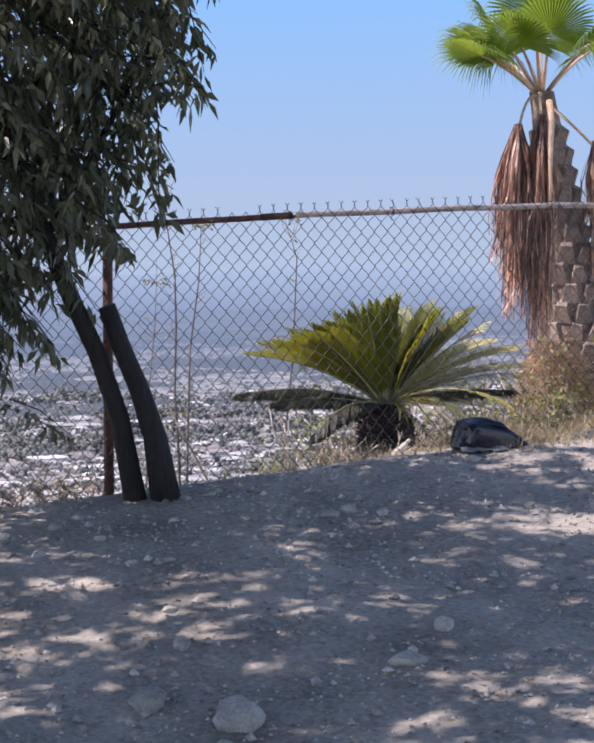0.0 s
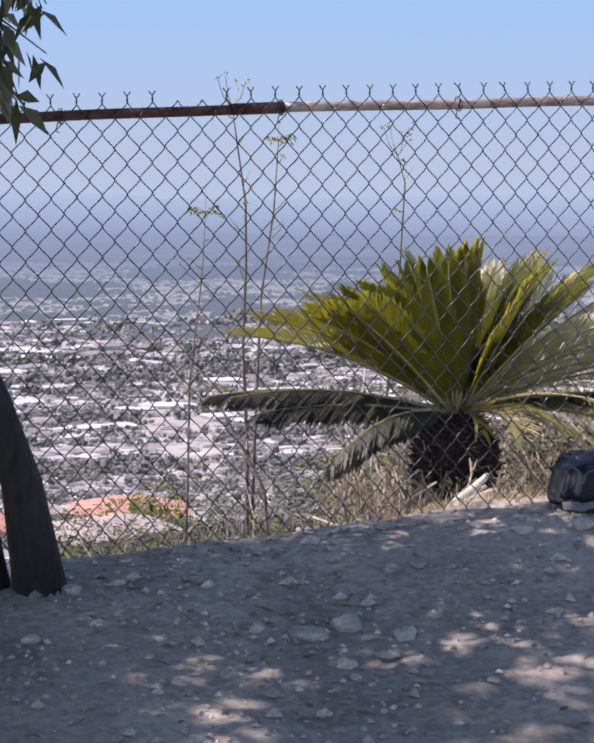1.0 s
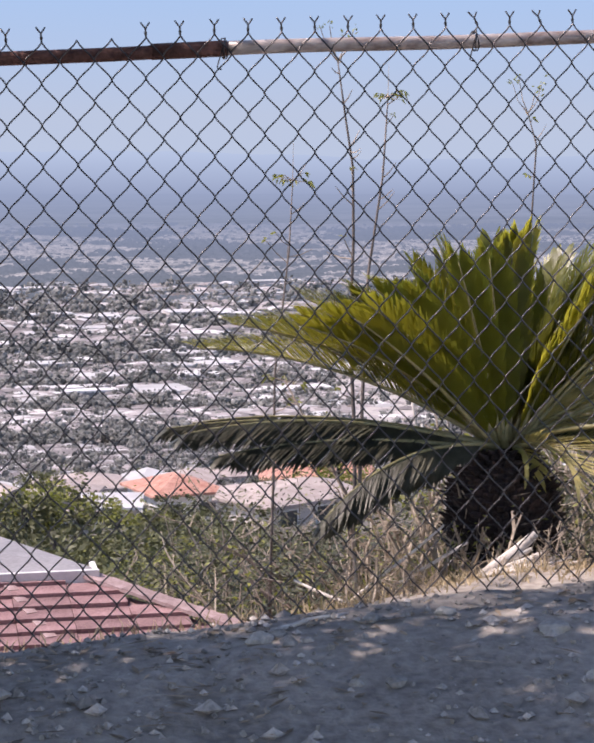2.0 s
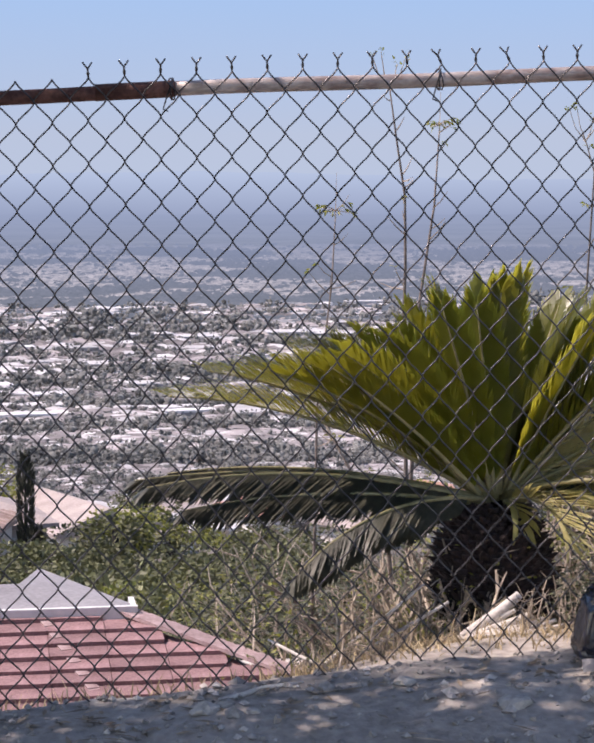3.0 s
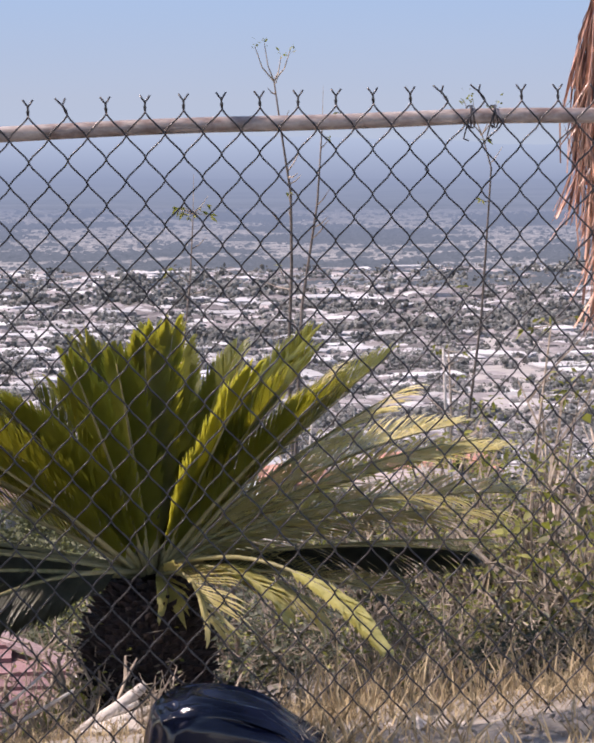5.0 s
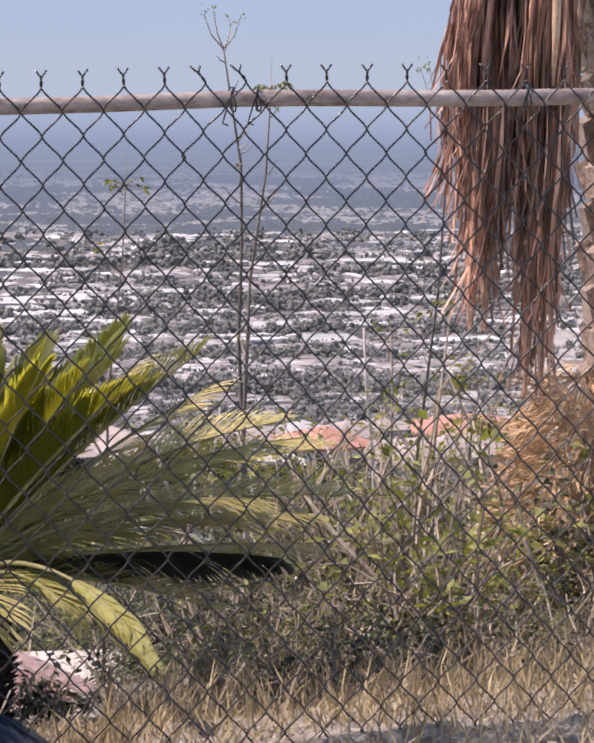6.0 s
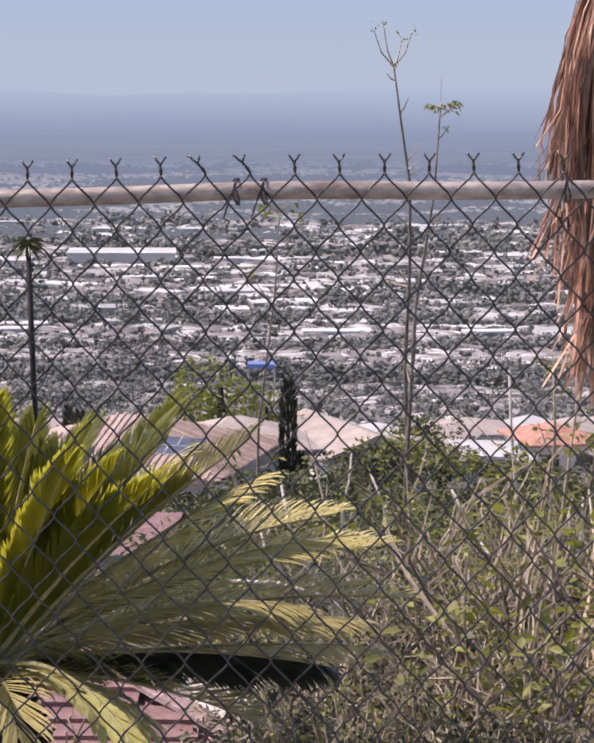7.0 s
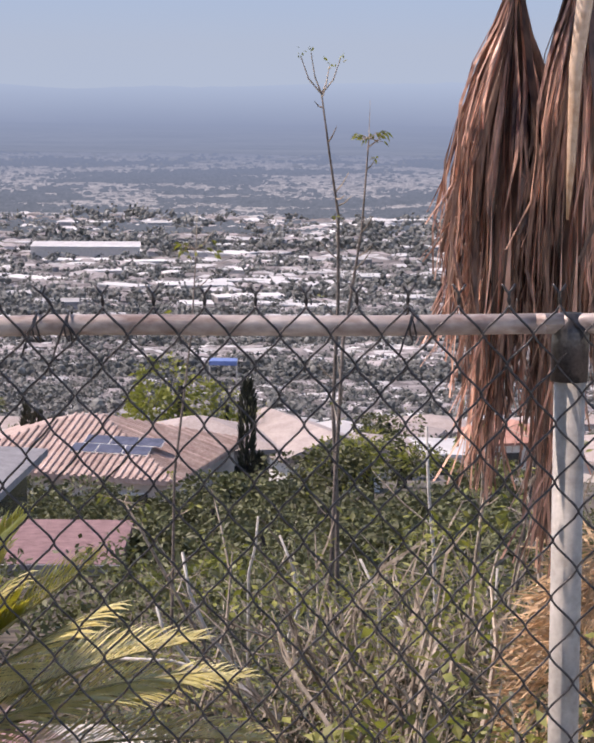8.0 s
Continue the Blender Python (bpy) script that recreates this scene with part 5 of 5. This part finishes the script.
# ---- hillside houses ----
def house(label, x, y, z, w, d, h, turn, roof_mat, wall_mat=None, pitch=0.34, ribs=0, hip=True, windows=2, gable_front=False):
    """A house with overhanging roof; ribs are rows of roof tile."""
    ob = thing("house", label, "house", (x, y, z), turn)
    wall_mat = wall_mat or STUCCO
    part("wall", Build().box((0, 0, h / 2 - 1.5), (w, d, h + 3.0)), wall_mat, ob)
    o = 0.45
    rise = pitch * min(w, d) / 2
    X, Y = w / 2 + o, d / 2 + o
    b = Build()
    along_x = w >= d and not gable_front
    inset = (Y if hip else 0) if along_x else (X if hip else 0)
    if along_x:
        r0, r1 = Vector((-X + inset, 0, h + rise)), Vector((X - inset, 0, h + rise))
    else:
        r0, r1 = Vector((0, -Y + inset, h + rise)), Vector((0, Y - inset, h + rise))
    c = [Vector((-X, -Y, h)), Vector((X, -Y, h)), Vector((X, Y, h)), Vector((-X, Y, h))]
    if along_x:
        b.face(c[0], c[1], r1, r0), b.face(c[2], c[3], r0, r1), b.face(c[1], c[2], r1), b.face(c[3], c[0], r0)
    else:
        b.face(c[1], c[2], r1, r0), b.face(c[3], c[0], r0, r1), b.face(c[0], c[1], r0), b.face(c[2], c[3], r1)
    for i in range(4):
        a, e = c[i], c[(i + 1) % 4]
        b.face(a - Vector((0, 0, 0.18)), e - Vector((0, 0, 0.18)), e, a)
    b.face(*[p - Vector((0, 0, 0.18)) for p in reversed(c)])
    roof = part("roof", b, roof_mat, ob)
    if ribs and along_x:
        for i in range(ribs + 1):
            px = -X + 2 * X * i / ribs
            u = min(1.0, (px + X) / max(inset, 0.01), (X - px) / max(inset, 0.01))
            top = c[0].lerp(Vector((0, 0, h + rise)), u)
            if u > 0.03:
                part("roof_tile", Build().tube([Vector((px, -Y, h + 0.02)), Vector((px, -Y + Y * u, h + rise * u + 0.02))], X / ribs * 0.45, 6), roof_mat, roof)
    if ribs and along_x and hip:
        for i in range(1, ribs):
            py = -Y + 2 * Y * i / ribs
            u = 1 - abs(py) / Y
            part("roof_tile", Build().tube([Vector((X, py, h + 0.02)), Vector((X - inset * u, py, h + rise * u + 0.02))], Y / ribs * 0.45, 6), roof_mat, roof)
    for i in range(windows):
        px = w * ((i + 0.5) / windows - 0.5)
        win = part("window", Build().box((px, -d / 2 - 0.03, h * 0.55), (1.5, 0.10, 1.1)), WHITE, ob)
        part("pane", Build().box((px, -d / 2 - 0.07, h * 0.55), (1.3, 0.08, 0.9)), GLASS_AND_SHADE, win)
    return ob


tile_house = house("stucco house with a ribbed clay tile roof and solar panels", -5.8, 71.0, -15.05, 9.6, 8.5, 2.6, -15, TILE, pitch=0.36, ribs=36, windows=3)
panels = thing("solar_array", "dark blue solar panels lying on a clay tile roof", "solar panels", (-4.38, 67.75, -12.0), -15)
for i in range(3):
    for j in range(2):
        pm = Matrix.Translation((-1.4 + 1.08 * i + 0.35 * j, 0.62 * j, 0.23 * j + 0.26)) @ Matrix.Rotation(math.atan(0.36), 4, 'X')
        p = part("panel", Build().box((0, 0, 0), (1.0, 0.60, 0.04)), PANEL, panels)
        p.matrix_basis = pm
        f = part("frame", Build().box((0, 0, -0.012), (1.05, 0.65, 0.03)), WHITE, p)
house("stucco house with a grey-brown tile roof behind its neighbour", -1.8, 77, -15.6, 5.5, 5, 2.6, 12, TANROOF, pitch=0.42, windows=2)
# walls take the dark glass colour in place of shade under the porch roof
house("dark-roofed house on the slope with porch shade coloured into its walls", -6.9, 41, -9.7, 4.4, 5, 2.5, -4, GREYROOF, GLASS_AND_SHADE, pitch=0.28, windows=2)
house("white gabled house with a tan roof among shrubs", 2.9, 90, -18.4, 5.0, 8, 3.0, 24, TANROOF, WHITE, 0.42, 0, False, 1, True)
house("wide low house with a tan roof", 6.6, 108, -21.6, 6.5, 6, 2.4, 6, TANROOF, pitch=0.34, windows=3)
house("white house with a red tile roof", 19.0, 131, -25.0, 5.2, 6, 2.7, 14, REDTILE, WHITE, 0.4, 0, True, 2)
house("pale low house with a flat roof", 12.0, 118, -23.0, 5, 5, 2.2, -8, CITYROOF, STUCCO, 0.10, 0, True, 2)
house("pale stucco house half hidden by trees", 26, 118, -23.2, 6.5, 6, 2.6, 10, TANROOF, pitch=0.3)
house("tan-roofed house on the hillside", -14, 95, -18.8, 10, 7, 2.6, 5, TANROOF, pitch=0.3)
house("stucco house with a clay tile roof on the hillside", -20, 120, -23.2, 9, 8, 2.6, -12, TILE, pitch=0.32, ribs=20)
house("pale house on the hillside", 14, 150, -27.6, 7, 6, 2.6, 8, TANROOF, WHITE, 0.3)
house("red-roofed house on the hillside", 33, 145, -26.5, 9, 7, 2.6, -8, REDTILE, STUCCO, 0.34)
hill_rng = random.Random(31)
for k in range(26):
    hy = hill_rng.uniform(84, 165)
    hx = hill_rng.uniform(-0.14, 0.26) * hy
    if 13 < hx * 131 / hy < 25 and hy < 140 or -9 < hx < 9 and hy < 114:
        continue
    white = hill_rng.random() < 0.55
    house("white house with a tan roof on the crowded hillside" if white else "pale stucco house on the crowded hillside", hx, hy, ground_z(hx, hy) - 0.2, hill_rng.uniform(3.6, 6.0), hill_rng.uniform(3.5, 5.5), hill_rng.uniform(1.9, 2.5),
          hill_rng.uniform(-30, 30), hill_rng.choice((TANROOF, TANROOF, GREYROOF, CITYROOF, TILE)), WHITE if white else STUCCO, hill_rng.uniform(0.25, 0.4), 0, hill_rng.random() < 0.5, 2)
carport = thing("carport", "low carport with a flat purple-brown roof below the bank", "carport", (-2.6, 30, ground_z(-2.6, 30)))
top = -6.35 - ground_z(-2.6, 30)
part("roof", Build().box((0, 0, top), (3.4, 3.4, 0.14)), SHINGLE, carport, "flat purple-brown roof")
part("edge", Build().box((0, -1.72, top - 0.04), (3.5, 0.06, 0.2)), GREYROOF, carport)
for sx in (-1.6, 1.6):
    for sy in (-1.6, 1.6):
        part("post", Build().box((sx, sy, top / 2 - 0.3), (0.12, 0.12, top + 0.5)), WHITE, carport)
tarp = thing("blue_canopy", "bright blue canopy beside a house", "canopy", (-2.9, 150, -21.8))
part("cover", Build().box((0, 0, 2.0), (2.3, 2.0, 0.36)), BLUE, tarp)
for sx in (-1.1, 1.1):
    for sy in (-0.9, 0.9):
        part("leg", Build().tube([(sx, sy, -5.4), (sx, sy, 2.0)], 0.05, 5), POST, tarp)
pole = thing("white_post", "white post standing among the houses", "post", (11.1, 110, -23.2))
part("shaft", Build().tube([(0, 0, 0), (0, 0, 2.4)], 0.22, 8), WHITE, pole, "", True)
part("foot", Build().box((0, 0, 0.1), (0.7, 0.7, 0.3)), WHITE, pole)


def column_tree(x, y, height, radius, label):
    z = ground_z(x, y) - 0.3
    t = thing("column_tree", label, "tree", (x, y, z), group="columnar trees")
    part("trunk", Build().tube([(0, 0, 0), (0, 0, height * 0.95)], [radius * 0.35, radius * 0.1], 6), BARK, t)
    b = Build()
    for i in range(900):
        u = rng.random()
        w = rng.uniform(0, 6.3)
        rr = radius * (0.75 + 0.25 * rng.random()) * min(1, (1.02 - u) * 5, 0.4 + u * 6)
        p = Vector((rr * math.cos(w), rr * math.sin(w), height * (0.06 + 0.94 * u)))
        b.leaf(p, (math.cos(w) * 0.4, math.sin(w) * 0.4, 1), height * rng.uniform(0.05, 0.11), radius * 0.35)
    part("crown", b, CYPRESS, t)


for x, y, h, r_, lab in ((0.5, 72, 5.5, 0.25, "tall dark column-shaped tree beside the houses"), (1.05, 72.5, 2.6, 0.22, "short dark column-shaped tree"), (-8.3, 74, 4.2, 0.28, "dark column-shaped tree behind the roofs"),
                         (-8.9, 75, 4.4, 0.2, "dark column-shaped tree behind the roofs"), (-7.75, 74, 3.8, 0.16, "dark column-shaped tree behind the roofs")):
    column_tree(x, y, h, r_, lab)


def thin_palm(x, y, top, label):
    z = ground_z(x, y) - 0.2
    t = thing("thin_palm", label, "palm tree", (x, y, 0), group="thin palms among the houses")
    part("trunk", Build().tube([(0.25, 0, z), (0.12, 0, (z + top) / 2), (0, 0, top)], [0.14, 0.11, 0.09], 7), BARK, t, "", True)
    b = Build()
    for i in range(90):
        w = rng.uniform(0, 6.3)
        e = rng.uniform(-0.7, 0.9)
        b.leaf((0, 0, top), (math.cos(w), math.sin(w), e), rng.uniform(0.5, 0.85), 0.11, 0.35)
    part("crown", b, DARKWEED, t)


thin_palm(-8.2, 60, -3.2, "tall thin palm rising behind the lower roofs")


def leafy_tree(x, y, height, spread, mat, label, n=2000, name="tree"):
    z = ground_z(x, y) - 0.2
    t = thing(name, label, "tree", (x, y, z), group="trees among the houses")
    part("trunk", Build().tube([(0, 0, 0), (0.1, 0, height * 0.4), (0.0, 0.1, height * 0.8)], [spread * 0.08, spread * 0.05, spread * 0.02], 7), BARK, t)
    b = Build()
    lumps = [(Vector((rng.gauss(0, 0.42), rng.gauss(0, 0.42), rng.uniform(-0.55, 0.55))), rng.uniform(0.28, 0.55)) for _ in range(11)]
    for i in range(n):
        c, s = lumps[i % 11]
        d = Vector((rng.gauss(0, 1), rng.gauss(0, 1), rng.gauss(0, 1))).normalized()
        p = (c + d * s * rng.uniform(0.75, 1.05)) * spread * 0.5
        p.z = p.z * height / spread * 0.9 + height * 0.58
        b.leaf(p, (d.x + rng.uniform(-.5, .5), d.y + rng.uniform(-.5, .5), d.z * 0.5 + rng.uniform(-.5, .5)), spread * rng.uniform(0.04, 0.075), spread * rng.uniform(0.02, 0.035), 0.2)
    part("crown", b, mat, t)


for x, y, h, s, mat in ((-3.2, 90, 6.8, 6.5, WEED), (-0.9, 92, 5.6, 4.5, WEED), (-5.0, 55, 2.8, 4.0, DARKWEED), (-2.2, 52, 2.6, 3.4, WEED), (0.2, 54, 3.0, 4.0, DARKWEED), (2.2, 56, 2.8, 3.8, WEED), (4.0, 70, 3.0, 5.0, WEED),
                        (5.8, 80, 3.6, 5.0, WEED), (8.2, 92, 3.0, 4.0, DARKWEED), (12.5, 96, 1.6, 3.6, WEED), (13.6, 125, 2.8, 4.0, DARKWEED), (16.5, 118, 1.3, 2.8, WEED), (25, 128, 3.4, 4.5, DARKWEED), (9.8, 130, 4.5, 5.5, DARKWEED),
                        (-11, 86, 4, 5, DARKWEED), (-18, 100, 5, 6, DARKWEED), (30, 125, 5, 6, WEED), (7, 60, 2.4, 4, DARKWEED), (10, 66, 2.6, 4.4, WEED), (-8, 60, 3, 4, WEED), (13, 75, 1.2, 3, DARKWEED), (1.5, 30, 1.8, 2.6, DARKWEED),
                        (3.6, 28, 1.8, 2.8, WEED), (-0.6, 32, 2.0, 2.6, DARKWEED), (5.4, 34, 2.2, 3.2, DARKWEED), (-2.4, 34, 2.0, 2.4, WEED), (2.8, 40, 2.2, 3.4, WEED), (6.5, 45, 2.4, 3.8, WEED), (0.2, 42, 2.0, 2.8, WEED), (4.3, 20, 1.5, 2.2, DARKWEED),
                        (2.2, 18, 1.4, 1.8, DARKWEED), (0.9, 22, 1.6, 2.0, WEED)):
    h *= 0.6 if y < 62 else 1.0
    mat = OLIVE if mat is WEED and 24 < y < 80 else mat
    leafy_tree(x, y, h, s, mat, "bushy green tree on the hillside below" if mat is DARKWEED else "yellow-green shrubby tree on the hillside below")


# ---- pale clearing and drive on the hillside ----
def clearing():
    b = Build()
    rows = 26
    for i in range(rows + 1):
        y = 250 + 560 * (i / rows) ** 1.4
        mid, half = 68 + (y - 250) * 0.245, 3.5 + (y - 250) * 0.034
        for k in range(5):
            x = mid + half * (k / 2 - 1) + 2 * noise.noise(Vector((y * 0.05, k, 0)))
            b.v.append((x, y, ground_z(x, y) + 0.7))
    for i in range(rows):
        for k in range(4):
            b.f.append((i * 5 + k, i * 5 + k + 1, i * 5 + k + 6, i * 5 + k + 5))
    structure("clearing", b, PALEDIRT, "pale graded dirt clearing on the far hillside", "clearing")
    b = Build()
    for i in range(rows + 1):
        y = 330 + 570 * i / rows
        x = 75 + (y - 330) * 0.18
        w = 2.0 + (y - 330) * 0.006
        b.v += [(x - w, y, ground_z(x, y) + 0.9), (x + w, y, ground_z(x, y) + 0.9)]
    for i in range(rows):
        b.f.append((2 * i, 2 * i + 1, 2 * i + 3, 2 * i + 2))
    structure("road", b, PALEDIRT, "pale road climbing out of the valley", "road")


clearing()


# ---- the valley city ----
ico = bmesh.new()
bmesh.ops.create_icosphere(ico, subdivisions=1, radius=1.0)
ICO_V = [v.co.copy() for v in ico.verts]
ICO_F = [tuple(v.index for v in f.verts) for f in ico.faces]
ico.free()


def city():
    walls, roofs, tiles, trees = Build(), Build(), Build(), Build()
    r = random.Random(5)
    ys = np.geomspace(130, 1720, 300)
    dip = np.array([(1.2 - lerp(FRONT, y)) / y for y in ys])
    for i in range(19000):
        y = float(np.interp(r.uniform(dip[-1], dip[0]), dip[::-1], ys[::-1]))
        x = (r.uniform(-0.22, 0.38) if r.random() < 0.85 else r.uniform(0.38, 0.62)) * y
        z = ground_z(x, y)
        dens = noise.noise(Vector((x * 0.006, y * 0.0035, 0)))
        wood = noise.noise(Vector((x * 0.005, math.log(y) * 7.0, 9))) + 0.4 * noise.noise(Vector((x * 0.02, math.log(y) * 16, 3)))
        f = min(4.0, max(0.8, y / 400))
        turn = Matrix.Rotation(radians(r.choice((8, 8, 8, -30)) + r.gauss(0, 4)), 3, 'Z')
        lane = (x - 68 - (y - 250) * 0.245) / (4.5 + (y - 250) * 0.034) if 240 < y < 820 else 9
        if abs(lane) < 1 and r.random() < 0.82:
            continue
        if (y < 220 and r.random() < 0.5) or (y > 1000 and r.random() < 0.3):
            continue
        if y > 135 and r.random() < 0.55 + 0.2 * dens - (0.38 if wood > 0.2 else 0):
            w, d, h = r.uniform(3.0, 6.0) * f, r.uniform(2.8, 4.6) * f, r.uniform(0.75, 1.15) * f
            if y > 380 and r.random() < 0.035:
                w, d, h = r.uniform(7, 15) * f, r.uniform(4, 8) * f, r.uniform(1.1, 1.6) * f
                walls.box((x, y, z + h / 2), (w, d, h), turn)
                roofs.box((x, y, z + h + 0.3), (w + 0.6, d + 0.6, 0.5), turn)
            else:
                walls.box((x, y, z + h / 2 - 0.5), (w, d, h + 1), turn)
                gable = 0.5 * f
                c = [Vector((x, y, z + h)) + turn @ Vector((sx * (w / 2 + .3), sy * (d / 2 + .3), 0)) for sx, sy in ((-1, -1), (1, -1), (1, 1), (-1, 1))]
                r0 = Vector((x, y, z + h + gable)) + turn @ Vector((-w * 0.2, 0, 0))
                r1 = Vector((x, y, z + h + gable)) + turn @ Vector((w * 0.2, 0, 0))
                t = roofs if r.random() < 0.22 else tiles
                k0 = len(t.v)
                t.v.extend(tuple(p) for p in (*c, r0, r1))
                t.f += [(k0, k0 + 1, k0 + 5, k0 + 4), (k0 + 2, k0 + 3, k0 + 4, k0 + 5), (k0 + 1, k0 + 2, k0 + 5), (k0 + 3, k0, k0 + 4)]
        else:
            s = r.uniform(1.9, 4.6) * (1.0 + 0.35 * (wood > 0.2)) * f
            c0 = Vector((x, y, z + s * 0.30))
            m = 150 if y < 260 else 60 if y < 600 else 26
            e = 0.10 if y < 260 else 0.13 if y < 600 else 0.19
            lumps = [Vector((r.gauss(0, 0.32), r.gauss(0, 0.24), r.gauss(0, 0.10))) for _ in range(5)]
            core = s * 0.15
            for c in lumps:
                k0 = len(trees.v)
                for v in ICO_V:
                    trees.v.append(tuple(c0 + c * s + v * core * r.uniform(0.7, 1.1)))
                trees.f.extend(tuple(k0 + n for n in f) for f in ICO_F)
            for k in range(m):
                d = Vector((r.gauss(0, 1), r.gauss(0, 1), r.gauss(0, 0.7)))
                d = lumps[k % 5] + d.normalized() * r.uniform(0.14, 0.27)
                trees.leaf(c0 + d * s, (r.uniform(-1, 1), r.uniform(-1, 1), r.uniform(-0.4, 0.7)), s * e * r.uniform(0.8, 1.3), s * e * r.uniform(0.5, 0.8))
    tagged(part("city_buildings", walls, CITYWALL), "walls paled for haze on the houses crowding the valley", "city", kind="stuff")
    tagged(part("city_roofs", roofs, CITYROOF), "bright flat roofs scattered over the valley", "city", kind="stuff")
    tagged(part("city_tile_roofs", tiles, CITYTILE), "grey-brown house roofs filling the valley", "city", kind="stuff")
    tagged(part("city_trees", trees, CITYTREE), "trees greyed for haze between the valley houses", "trees", kind="stuff")
    shrubs = Build()
    for i in range(760):
        y = r.uniform(13, 125) if i < 430 else r.uniform(14, 58)
        x = r.uniform(-0.3, 0.5) * (y + 6) if i < 430 else r.uniform(-0.16, 0.16) * (y + 6)
        if abs(x + 2.6) < 2.0 and 27.5 < y < 32:
            continue
        s = r.uniform(0.5, 1.4)
        c0 = Vector((x, y, ground_z(x, y) + s * 0.3))
        for k in range(120):
            d = Vector((r.gauss(0, 1), r.gauss(0, 1), r.gauss(0, 0.7))).normalized() * r.uniform(0.5, 1)
            shrubs.leaf(c0 + d * s * 0.5, (r.uniform(-1, 1), r.uniform(-1, 1), r.uniform(-0.3, 1)), s * r.uniform(0.07, 0.14), s * r.uniform(0.03, 0.06))
    tagged(part("hillside_shrubs", shrubs, DARKWEED), "low green shrubs covering the hillside below", "shrubs", kind="stuff")


city()


def warehouse(x, y, w, d, h, turn, label):
    ob = thing("warehouse", label, "warehouse", (x, y, ground_z(x, y)), turn, group="warehouses in the valley")
    part("wall", Build().box((0, 0, h / 2), (w, d, h)), STUCCO, ob)
    part("roof", Build().box((0, 0, h + 0.4), (w + 1, d + 1, 0.6)), CITYROOF, ob, "bright white roof")


warehouse(-112, 1080, 62, 40, 8, 4, "large low warehouse with a bright white roof")
warehouse(-172, 1010, 34, 26, 6, 4, "low pale warehouse with a white roof")
warehouse(190, 1180, 46, 24, 5, 3, "long white building far down in the valley")
warehouse(120, 1150, 26, 20, 4, 3, "white building far down in the valley")
